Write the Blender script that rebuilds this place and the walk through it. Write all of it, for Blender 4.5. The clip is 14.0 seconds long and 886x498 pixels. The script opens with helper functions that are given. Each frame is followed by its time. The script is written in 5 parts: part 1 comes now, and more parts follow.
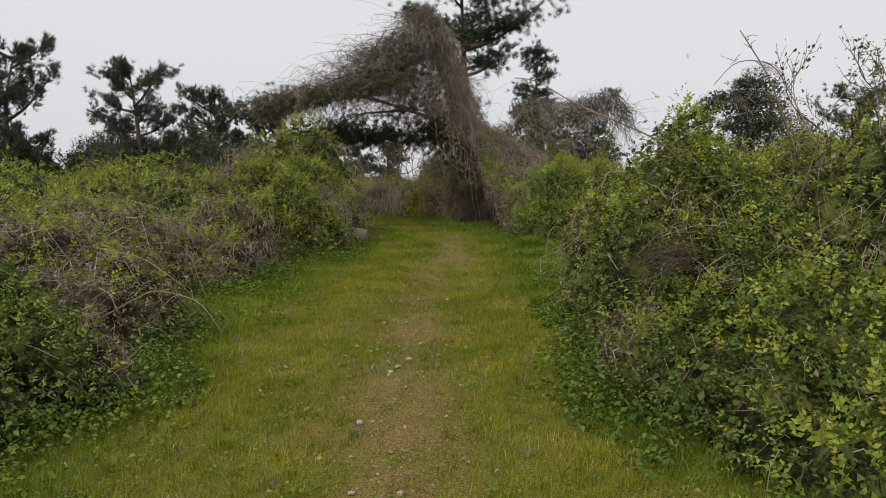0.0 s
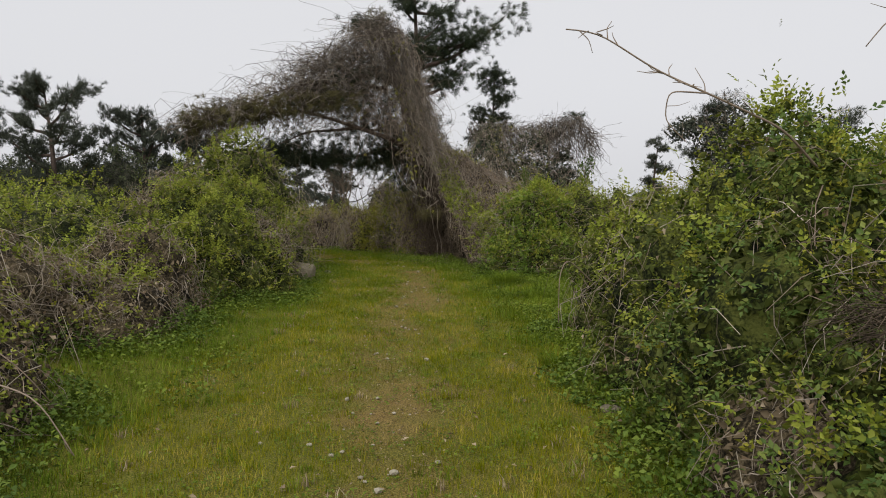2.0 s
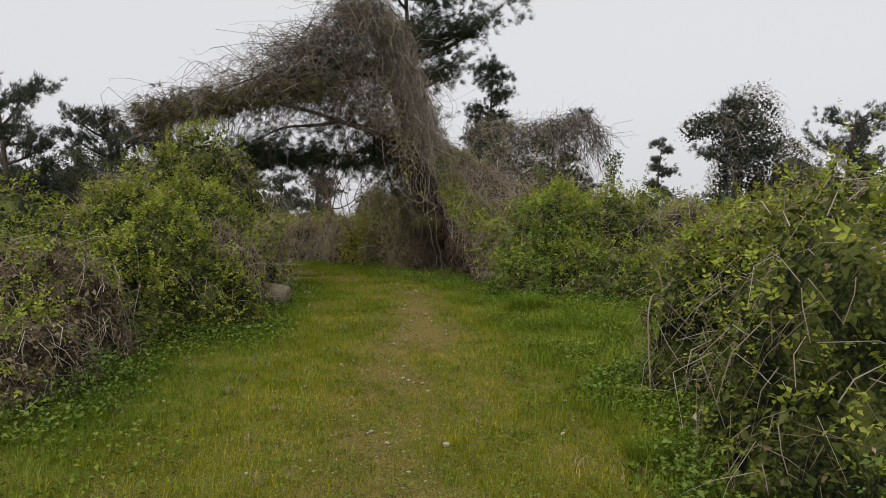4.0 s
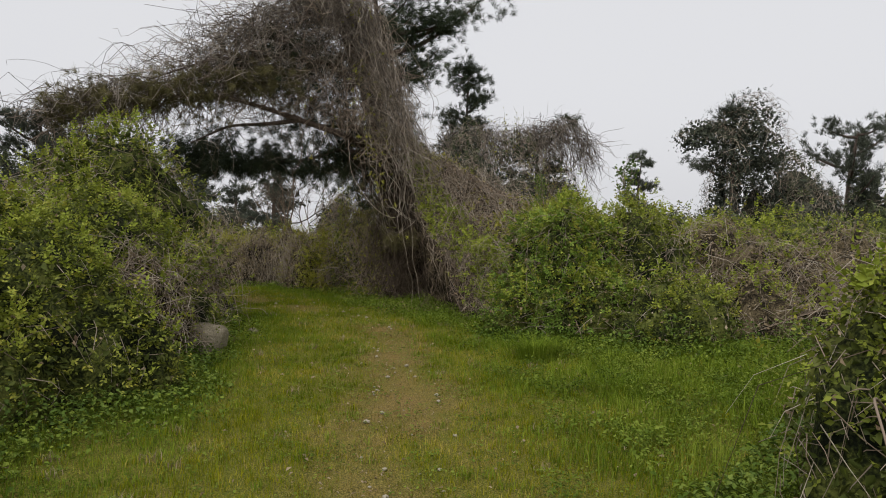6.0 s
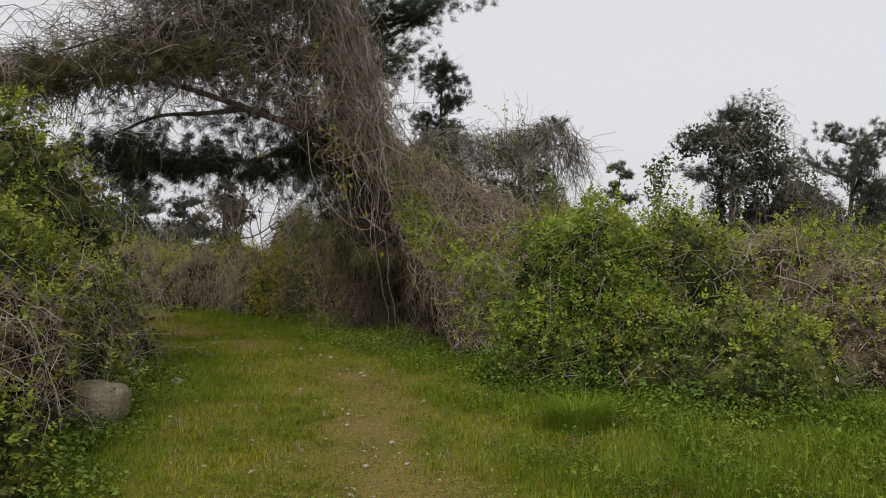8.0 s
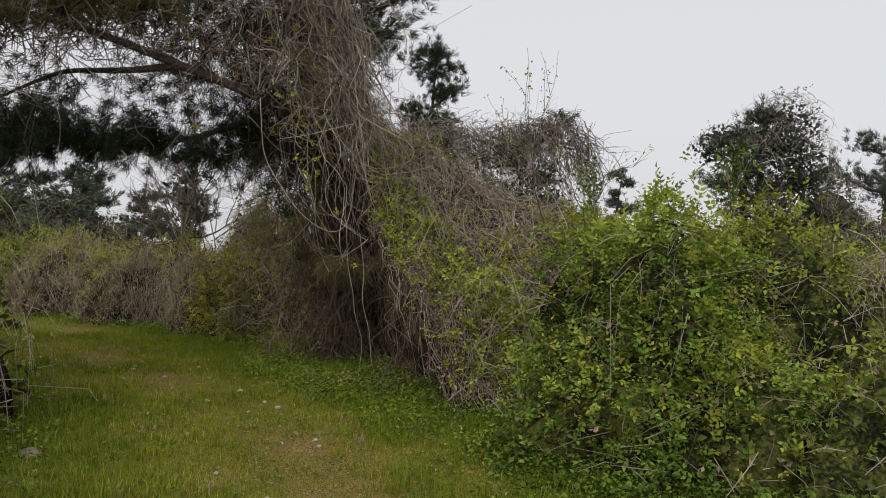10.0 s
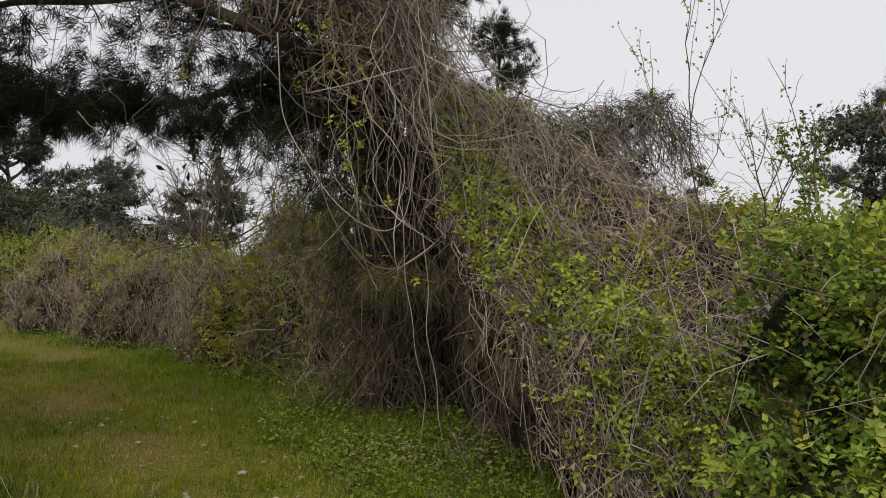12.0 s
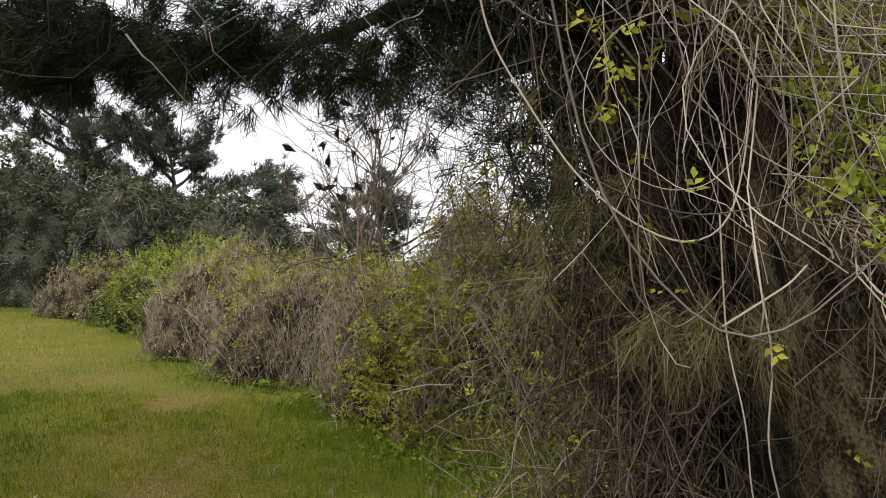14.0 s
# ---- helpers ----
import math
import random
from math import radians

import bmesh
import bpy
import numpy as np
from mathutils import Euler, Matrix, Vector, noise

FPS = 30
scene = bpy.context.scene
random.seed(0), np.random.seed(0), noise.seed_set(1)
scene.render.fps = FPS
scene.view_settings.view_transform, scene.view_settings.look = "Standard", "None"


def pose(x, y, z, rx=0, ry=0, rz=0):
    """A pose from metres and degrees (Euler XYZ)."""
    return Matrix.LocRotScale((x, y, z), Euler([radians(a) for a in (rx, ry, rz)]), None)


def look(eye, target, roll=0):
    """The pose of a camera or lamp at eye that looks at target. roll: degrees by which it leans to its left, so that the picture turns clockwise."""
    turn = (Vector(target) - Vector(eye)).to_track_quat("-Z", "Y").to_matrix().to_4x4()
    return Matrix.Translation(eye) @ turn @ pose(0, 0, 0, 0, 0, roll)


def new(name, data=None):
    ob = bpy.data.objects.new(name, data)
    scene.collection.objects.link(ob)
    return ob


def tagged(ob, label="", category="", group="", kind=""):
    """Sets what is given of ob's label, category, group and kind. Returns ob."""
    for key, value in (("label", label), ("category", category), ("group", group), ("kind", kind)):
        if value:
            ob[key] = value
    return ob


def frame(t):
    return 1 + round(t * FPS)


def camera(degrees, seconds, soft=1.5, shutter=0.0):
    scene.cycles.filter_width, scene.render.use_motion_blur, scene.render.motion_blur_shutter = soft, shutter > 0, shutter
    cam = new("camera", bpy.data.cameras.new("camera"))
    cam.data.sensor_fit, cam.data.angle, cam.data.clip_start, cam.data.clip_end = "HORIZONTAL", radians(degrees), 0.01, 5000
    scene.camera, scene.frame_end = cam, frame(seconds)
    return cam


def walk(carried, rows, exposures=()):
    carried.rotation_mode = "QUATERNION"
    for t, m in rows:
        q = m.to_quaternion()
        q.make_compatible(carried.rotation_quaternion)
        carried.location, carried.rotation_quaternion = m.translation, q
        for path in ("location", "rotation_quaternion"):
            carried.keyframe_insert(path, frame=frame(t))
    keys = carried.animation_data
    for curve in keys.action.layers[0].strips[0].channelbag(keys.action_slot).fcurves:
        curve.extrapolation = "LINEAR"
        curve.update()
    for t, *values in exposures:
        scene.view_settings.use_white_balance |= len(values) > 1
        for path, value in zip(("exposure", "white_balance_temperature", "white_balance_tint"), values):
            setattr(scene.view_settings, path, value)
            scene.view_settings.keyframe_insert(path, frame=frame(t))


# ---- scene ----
cam = camera(60.1, 14.0, soft=1.0)
METRES, EYE, TILT, LEAN, TURN = 18.0, 1.5, -5.0, 0.0, 0.0
ROWS = [
    (0.0, 0.0, 0.0, 0.0, -0.0, 0.0, -0.0),
    (0.5, -0.0078, 0.034, 0.0015, -1.34, 1.34, -0.14),
    (1.0, -0.0132, 0.0688, 0.0036, -2.48, 1.81, 0.06),
    (1.5, -0.0177, 0.1035, 0.0036, -3.78, 1.82, 0.12),
    (2.0, -0.0202, 0.1389, 0.0055, -4.37, 2.45, 0.25),
    (2.5, -0.0221, 0.1747, 0.0095, -4.63, 2.87, 0.22),
    (3.0, -0.0249, 0.2111, 0.0133, -4.74, 2.84, 0.41),
    (5.5, -0.0227, 0.3874, 0.0323, -7.27, 3.55, 0.63),
    (6.0, -0.0249, 0.4232, 0.0372, -8.15, 3.91, 0.6),
    (6.5, -0.0255, 0.4586, 0.0397, -8.95, 4.19, 0.87),
    (7.0, -0.027, 0.4926, 0.0434, -9.43, 4.5, 0.98),
    (7.5, -0.0253, 0.5279, 0.0456, -10.14, 4.68, 1.22),
    (8.0, -0.021, 0.563, 0.0497, -10.99, 5.07, 1.02),
    (10.5, 0.0055, 0.7374, 0.0688, -12.42, 5.61, -0.72),
    (11.0, 0.009, 0.7732, 0.0724, -12.31, 5.73, -0.83),
    (11.5, 0.0091, 0.8082, 0.0757, -10.91, 5.75, -1.01),
    (12.0, 0.0102, 0.8441, 0.0799, -8.72, 5.79, -1.14),
    (12.5, 0.0083, 0.8799, 0.084, -7.23, 5.94, -1.45),
    (13.0, 0.0055, 0.917, 0.0884, -4.96, 5.97, -1.45),
    (13.5, 0.0023, 0.9524, 0.0936, -0.35, 5.89, -2.12),
    (14.0, -0.0055, 0.9887, 0.0978, 3.19, 5.91, -2.28),
]
walk(cam, [(t, pose(0, 0, EYE, TILT, LEAN, TURN) @ pose(METRES * x, METRES * y, METRES * z, 90 + pitch, roll, yaw)) for t, x, y, z, yaw, pitch, roll in ROWS], exposures=[(0.0, 0.28), (11.0, 0.26), (12.0, 0.34), (12.5, 0.46), (13.2, 0.66), (14.0, 1.0)])


# ---- world, sun ----
world = bpy.data.worlds.new("overcast_sky")
scene.world = world
world.use_nodes = True
wn, wl = world.node_tree.nodes, world.node_tree.links
sky = wn.new("ShaderNodeTexSky")
sky.sky_type, sky.sun_disc = "NISHITA", False
sky.sun_elevation, sky.sun_rotation = radians(48), radians(211)
sky.air_density, sky.dust_density, sky.ozone_density = 1.0, 6.0, 1.0
grey = wn.new("ShaderNodeHueSaturation")
grey.inputs["Saturation"].default_value = 0.10
cloud = wn.new("ShaderNodeMix")
cloud.data_type = "RGBA"
cloud.inputs["Factor"].default_value = 0.75
cloud.inputs["B"].default_value = (8.6, 8.65, 9.0, 1)
back = wn["Background"]
back.inputs["Strength"].default_value = 0.085
wl.new(sky.outputs[0], grey.inputs["Color"])
wl.new(grey.outputs[0], cloud.inputs["A"])
wl.new(cloud.outputs["Result"], back.inputs["Color"])
sun_data = bpy.data.lights.new("sun", "SUN")
sun_data.energy, sun_data.angle, sun_data.color = 2.0, radians(70), (1.0, 0.97, 0.92)
sun = new("sun", sun_data)
sun.matrix_world = look((-9, -13, 20), (0, 2, 0))

# ---- materials ----
def ramp_material(name, stops, rough=0.6, source="island", scale=3.0, bump=0.0, bump_scale=60.0, through_light=0.0, spec=0.12, vary=0.62, patches=0.9):
    """A rough surface whose colour runs along stops, by the piece (island) and by a noise of real size."""
    m = bpy.data.materials.new(name)
    m.use_nodes = True
    n, l = m.node_tree.nodes, m.node_tree.links
    bs = n["Principled BSDF"]
    bs.inputs["Roughness"].default_value = rough
    bs.inputs["Specular IOR Level"].default_value = spec
    co = n.new("ShaderNodeTexCoord")
    big = n.new("ShaderNodeTexNoise")
    big.inputs["Scale"].default_value = scale
    big.inputs["Detail"].default_value = 5
    l.new(co.outputs["Object"], big.inputs["Vector"])
    mixv = n.new("ShaderNodeMath")
    mixv.operation = "MULTIPLY_ADD"
    if source == "island":
        geo = n.new("ShaderNodeNewGeometry")
        l.new(geo.outputs["Random Per Island"], mixv.inputs[0])
        mixv.inputs[1].default_value = vary
    else:
        fine = n.new("ShaderNodeTexNoise")
        fine.inputs["Scale"].default_value = scale * 14
        fine.inputs["Detail"].default_value = 6
        l.new(co.outputs["Object"], fine.inputs["Vector"])
        l.new(fine.outputs["Fac"], mixv.inputs[0])
        mixv.inputs[1].default_value = 0.7
    off = n.new("ShaderNodeMath")
    off.operation = "MULTIPLY_ADD"
    off.inputs[1].default_value, off.inputs[2].default_value = patches, 0.2 - patches / 2
    l.new(big.outputs["Fac"], off.inputs[0])
    l.new(off.outputs[0], mixv.inputs[2])
    rp = n.new("ShaderNodeValToRGB")
    el = rp.color_ramp.elements
    while len(el) < len(stops):
        el.new(0.5)
    for e, (at, c) in zip(el, stops):
        e.position, e.color = at, (*c, 1)
    l.new(mixv.outputs[0], rp.inputs[0])
    l.new(rp.outputs[0], bs.inputs["Base Color"])
    if bump:
        bn = n.new("ShaderNodeTexNoise")
        bn.inputs["Scale"].default_value, bn.inputs["Detail"].default_value = bump_scale, 6
        l.new(co.outputs["Object"], bn.inputs["Vector"])
        bp = n.new("ShaderNodeBump")
        bp.inputs["Strength"].default_value, bp.inputs["Distance"].default_value = bump, 0.02
        l.new(bn.outputs["Fac"], bp.inputs["Height"])
        l.new(bp.outputs[0], bs.inputs["Normal"])
    if through_light:
        tr = n.new("ShaderNodeBsdfTranslucent")
        l.new(rp.outputs[0], tr.inputs["Color"])
        mx = n.new("ShaderNodeMixShader")
        mx.inputs[0].default_value = through_light
        l.new(bs.outputs[0], mx.inputs[1])
        l.new(tr.outputs[0], mx.inputs[2])
        l.new(mx.outputs[0], n["Material Output"].inputs["Surface"])
    return m


LEAF = ramp_material("bramble_leaf", [(0.0, (0.07, 0.088, 0.014)), (0.4, (0.135, 0.16, 0.024)), (0.75, (0.2, 0.228, 0.032)), (1.0, (0.31, 0.315, 0.06))], 0.5, scale=1.3, patches=1.6, vary=0.7, through_light=0.25)
LEAF_FRESH = ramp_material("fresh_leaf", [(0.0, (0.05, 0.085, 0.014)), (0.4, (0.105, 0.17, 0.024)), (0.75, (0.16, 0.235, 0.034)), (1.0, (0.28, 0.33, 0.07))], 0.5, scale=1.3, patches=1.6, vary=0.7, through_light=0.28)
LEAF_BUD = ramp_material("young_leaf", [(0.0, (0.11, 0.145, 0.018)), (0.5, (0.22, 0.265, 0.032)), (1.0, (0.37, 0.39, 0.07))], 0.5, scale=1.5, through_light=0.3)
LEAF_DARK = ramp_material("dark_leaf", [(0.0, (0.035, 0.065, 0.014)), (0.5, (0.08, 0.125, 0.026)), (1.0, (0.19, 0.22, 0.05))], 0.45, scale=1.3, patches=1.6, vary=0.7, through_light=0.2)
LEAF_FOOT = ramp_material("verge_leaf", [(0.0, (0.035, 0.062, 0.01)), (0.5, (0.085, 0.135, 0.02)), (1.0, (0.17, 0.22, 0.04))], 0.55, scale=1.3, patches=1.6, vary=0.7, through_light=0.2)
# darker copy of the leaf green, with the bush's inner shade in it
LEAF_INNER_SHADE = ramp_material("shaded_inner_leaf", [(0.0, (0.03, 0.042, 0.01)), (0.5, (0.07, 0.088, 0.018)), (1.0, (0.14, 0.15, 0.04))], 0.6, through_light=0.15)
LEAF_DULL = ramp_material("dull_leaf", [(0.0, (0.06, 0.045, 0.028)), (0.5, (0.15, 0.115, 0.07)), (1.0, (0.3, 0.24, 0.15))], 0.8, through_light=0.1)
LEAF_OLIVE = ramp_material("olive_leaf", [(0.0, (0.11, 0.115, 0.02)), (0.5, (0.24, 0.24, 0.032)), (1.0, (0.4, 0.37, 0.06))], 0.55, through_light=0.3)
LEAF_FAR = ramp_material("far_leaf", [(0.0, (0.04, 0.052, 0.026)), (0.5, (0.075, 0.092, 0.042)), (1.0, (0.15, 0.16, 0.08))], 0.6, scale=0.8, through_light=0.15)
LEAF_DEAD = ramp_material("dead_leaf", [(0.0, (0.1, 0.065, 0.04)), (0.5, (0.22, 0.16, 0.1)), (1.0, (0.42, 0.35, 0.25))], 0.8, through_light=0.15)
LEAF_BLACK = ramp_material("withered_leaf", [(0.0, (0.018, 0.02, 0.014)), (1.0, (0.05, 0.05, 0.03))], 0.6)
STEM = ramp_material("dry_stem", [(0.0, (0.115, 0.09, 0.07)), (0.45, (0.26, 0.215, 0.17)), (0.8, (0.41, 0.355, 0.285)), (1.0, (0.55, 0.5, 0.42))], 0.75, scale=2.0)
STEM_BROWN = ramp_material("brown_stem", [(0.0, (0.082, 0.058, 0.044)), (0.5, (0.19, 0.145, 0.11)), (1.0, (0.35, 0.285, 0.22))], 0.8, scale=2.0)
# darkened stem colour: holds the shade round the trunk, also serves dark shrubs
STEM_SHADE = ramp_material("dark_shaded_stem", [(0.0, (0.035, 0.026, 0.019)), (0.5, (0.085, 0.064, 0.046)), (1.0, (0.2, 0.155, 0.11))], 0.85, scale=2.0)
VINE = ramp_material("dead_vine", [(0.0, (0.035, 0.028, 0.023)), (0.45, (0.115, 0.095, 0.079)), (0.8, (0.27, 0.23, 0.19)), (1.0, (0.42, 0.37, 0.31))], 0.75, scale=1.5)
BARK = ramp_material("pine_bark", [(0.0, (0.025, 0.018, 0.014)), (0.5, (0.075, 0.055, 0.045)), (1.0, (0.17, 0.14, 0.12))], 0.9, "noise", 3.0, 1.0, 25.0)
NEEDLE = ramp_material("pine_needle", [(0.0, (0.013, 0.02, 0.012)), (0.5, (0.03, 0.042, 0.022)), (0.9, (0.058, 0.068, 0.034)), (1.0, (0.13, 0.11, 0.05))], 0.5, scale=1.2, through_light=0.1)
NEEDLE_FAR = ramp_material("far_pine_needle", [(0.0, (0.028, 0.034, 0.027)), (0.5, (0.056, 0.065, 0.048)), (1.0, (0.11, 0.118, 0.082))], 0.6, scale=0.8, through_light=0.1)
NEEDLE_DRY = ramp_material("dry_pine_needle", [(0.0, (0.05, 0.045, 0.02)), (0.5, (0.11, 0.1, 0.04)), (1.0, (0.2, 0.17, 0.08))], 0.6, scale=1.2, through_light=0.1)
# near-black core colours that hold the shade between leaves and stems
HEART_SHADE_GREEN = ramp_material("shaded_leafy_heart", [(0.42, (0.004, 0.006, 0.002)), (0.55, (0.022, 0.028, 0.007)), (0.68, (0.085, 0.095, 0.022))], 0.9, "noise", 3.0, 1.0, 30.0)
HEART_SHADE_FAR = ramp_material("shaded_far_heart", [(0.42, (0.008, 0.009, 0.006)), (0.55, (0.03, 0.032, 0.022)), (0.68, (0.08, 0.08, 0.055))], 0.95, "noise", 2.0, 1.0, 20.0)
HEART_SHADE_BROWN = ramp_material("shaded_heart", [(0.42, (0.006, 0.005, 0.003)), (0.55, (0.036, 0.028, 0.016)), (0.68, (0.12, 0.095, 0.056))], 0.95, "noise", 4.0, 1.0, 30.0)
GRASS = ramp_material("path_grass", [(0.0, (0.07, 0.09, 0.003)), (0.5, (0.165, 0.185, 0.006)), (0.85, (0.27, 0.25, 0.012)), (1.0, (0.42, 0.34, 0.08))], 0.65, spec=0.04, scale=1.2, through_light=0.3, vary=0.75, patches=1.7)
GRASS_MID = ramp_material("meadow_grass", [(0.0, (0.055, 0.09, 0.004)), (0.5, (0.135, 0.178, 0.007)), (0.85, (0.225, 0.235, 0.014)), (1.0, (0.38, 0.32, 0.08))], 0.65, spec=0.04, scale=1.2, through_light=0.3, vary=0.75, patches=1.7)
GRASS_WORN = ramp_material("worn_grass", [(0.0, (0.08, 0.08, 0.01)), (0.45, (0.17, 0.14, 0.024)), (0.8, (0.26, 0.185, 0.05)), (1.0, (0.37, 0.28, 0.11))], 0.75, spec=0.04, scale=1.2, through_light=0.25, vary=0.75, patches=1.7)
GRASS_LUSH = ramp_material("lush_grass", [(0.0, (0.055, 0.095, 0.008)), (0.5, (0.125, 0.185, 0.014)), (1.0, (0.22, 0.27, 0.035))], 0.6, spec=0.04, scale=1.2, through_light=0.3, vary=0.75, patches=1.7)
WEED = ramp_material("weed_leaf", [(0.0, (0.05, 0.085, 0.012)), (0.5, (0.11, 0.16, 0.02)), (1.0, (0.2, 0.25, 0.04))], 0.6, spec=0.06, scale=1.5, through_light=0.25, vary=0.75, patches=1.7)
STRAW = ramp_material("straw", [(0.0, (0.13, 0.09, 0.055)), (0.5, (0.26, 0.2, 0.13)), (1.0, (0.45, 0.37, 0.25))], 0.7, through_light=0.2)
STONE = ramp_material("pale_stone", [(0.0, (0.16, 0.14, 0.1)), (0.5, (0.29, 0.26, 0.2)), (1.0, (0.44, 0.4, 0.33))], 0.85, "noise", 9.0, 0.5, 40.0)
ROCK = ramp_material("weathered_rock", [(0.15, (0.04, 0.038, 0.025)), (0.5, (0.14, 0.12, 0.082)), (0.85, (0.3, 0.265, 0.195))], 0.95, "noise", 5.0, 1.0, 30.0)


def ground_material():
    """Turf that wears to trodden soil with straw where the float attribute wear is high."""
    m = bpy.data.materials.new("turf_and_soil")
    m.use_nodes = True
    n, l = m.node_tree.nodes, m.node_tree.links
    bs = n["Principled BSDF"]
    bs.inputs["Roughness"].default_value = 0.9
    bs.inputs["Specular IOR Level"].default_value = 0.15
    co = n.new("ShaderNodeTexCoord")

    def nz(scale, detail=6):
        t = n.new("ShaderNodeTexNoise")
        t.inputs["Scale"].default_value, t.inputs["Detail"].default_value = scale, detail
        l.new(co.outputs["Object"], t.inputs["Vector"])
        return t.outputs["Fac"]

    def ramp(fac, stops):
        r = n.new("ShaderNodeValToRGB")
        while len(r.color_ramp.elements) < len(stops):
            r.color_ramp.elements.new(0.5)
        for e, (at, c) in zip(r.color_ramp.elements, stops):
            e.position, e.color = at, (*c, 1)
        l.new(fac, r.inputs[0])
        return r.outputs[0]

    fine = nz(95)
    green = ramp(fine, [(0.35, (0.04, 0.046, 0.007)), (0.5, (0.1, 0.105, 0.012)), (0.65, (0.19, 0.17, 0.028))])
    soil = ramp(fine, [(0.35, (0.06, 0.042, 0.012)), (0.5, (0.155, 0.105, 0.032)), (0.65, (0.29, 0.2, 0.075))])
    at = n.new("ShaderNodeAttribute")
    at.attribute_name = "wear"
    edge = n.new("ShaderNodeMath")
    edge.operation = "MULTIPLY_ADD"
    edge.inputs[1].default_value, edge.inputs[2].default_value = 1.6, -0.8
    l.new(nz(3.2), edge.inputs[0])
    total = n.new("ShaderNodeMath")
    total.operation, total.use_clamp = "ADD", True
    l.new(edge.outputs[0], total.inputs[0])
    l.new(at.outputs["Fac"], total.inputs[1])
    mx = n.new("ShaderNodeMix")
    mx.data_type = "RGBA"
    l.new(total.outputs[0], mx.inputs["Factor"])
    l.new(green, mx.inputs["A"])
    l.new(soil, mx.inputs["B"])
    l.new(mx.outputs["Result"], bs.inputs["Base Color"])
    bp = n.new("ShaderNodeBump")
    bp.inputs["Strength"].default_value, bp.inputs["Distance"].default_value = 0.9, 0.02
    l.new(nz(60), bp.inputs["Height"])
    l.new(bp.outputs[0], bs.inputs["Normal"])
    return m


TURF = ground_material()

# ---- shared tools ----
rng = np.random.default_rng(7)


def unit(v):
    return v / np.maximum(np.linalg.norm(v, axis=-1, keepdims=True), 1e-9)


def rand_dirs(n):
    return unit(rng.normal(size=(n, 3)))


_w = np.random.default_rng(3)
WAVES = [(unit(_w.normal(size=(7, 3))) * _w.uniform(0.8, 1.5, (7, 1)), _w.uniform(0, 6.28, 7)) for _ in range(4)]


def fbm(p, scale=1.0, octaves=3):
    """A smooth noise of about -1 to 1 at the points p."""
    total, amp, f = 0.0, 1.0, scale
    for k in range(octaves):
        d, ph = WAVES[k]
        total = total + amp * np.sin(p @ d.T * f * 3.0 + ph).sum(axis=-1) / 2.6
        amp, f = amp * 0.5, f * 2.1
    return total / 1.6


def mesh_of(name, verts, faces, mat, smooth=False):
    """A mesh from arrays; faces is one array of equal polygons, or a list of such arrays."""
    me = bpy.data.meshes.new(name)
    groups = faces if isinstance(faces, list) else [faces]
    me.vertices.add(len(verts))
    me.vertices.foreach_set("co", np.ascontiguousarray(verts, dtype=np.float32).ravel())
    loops = np.concatenate([f.ravel() for f in groups]).astype(np.int32)
    sizes = np.concatenate([np.full(len(f), f.shape[1]) for f in groups])
    me.loops.add(len(loops))
    me.loops.foreach_set("vertex_index", loops)
    me.polygons.add(len(sizes))
    me.polygons.foreach_set("loop_start", np.concatenate([[0], np.cumsum(sizes)[:-1]]).astype(np.int32))
    if smooth:
        me.polygons.foreach_set("use_smooth", np.ones(len(sizes), dtype=bool))
    me.update(calc_edges=True)
    me.validate()
    me.materials.append(mat)
    return me


def thing(name, at, label, category, group="", kind=""):
    ob = new(name)
    ob.empty_display_size = 0.2
    ob.location = at
    return tagged(ob, label, category, group, kind)


def part(name, vf, mat, parent, label="", smooth=False, kind=""):
    """One mesh, given in world metres, under a thing or a part."""
    verts, faces = vf
    base, o = Vector((0, 0, 0)), parent
    while o is not None:
        base, o = base + o.location, o.parent
    ob = new(name, mesh_of(name, np.asarray(verts) - np.array(base), faces, mat, smooth))
    ob.parent = parent
    return tagged(ob, label, kind=kind)


def alone(name, vf, mat, label, category, group="", kind="", smooth=False, at=(0, 0, 0)):
    """A thing that is one mesh, given in world metres, with its origin at `at`."""
    ob = new(name, mesh_of(name, np.asarray(vf[0]) - np.array(at), vf[1], mat, smooth))
    ob.location = at
    return tagged(ob, label, category, group, kind)


def join(*vfs):
    verts, out, base = [], {}, 0
    for v, f in vfs:
        if len(v) == 0:
            continue
        verts.append(v)
        for g in (f if isinstance(f, list) else [f]):
            out.setdefault(g.shape[1], []).append(g + base)
        base += len(v)
    return np.concatenate(verts), [np.concatenate(g) for g in out.values()]


def leaves(c, nrm, size, aspect=0.62, fold=0.16, droop=0.12):
    """Folded ovate leaves: two triangles on either side of a midrib."""
    n = len(c)
    nrm = unit(nrm)
    d = unit(np.cross(nrm, rand_dirs(n)))
    s = np.cross(nrm, d)
    L = size[:, None]
    mid = c - d * L * 0.08
    v = np.stack([c - d * L * 0.5, mid + s * L * aspect / 2 + nrm * L * fold, c + d * L * 0.5 - nrm * L * droop, mid - s * L * aspect / 2 + nrm * L * fold], 1)
    i = np.arange(n)[:, None] * 4
    f = np.concatenate([i + [0, 2, 1], i + [0, 3, 2]])
    return v.reshape(-1, 3), f


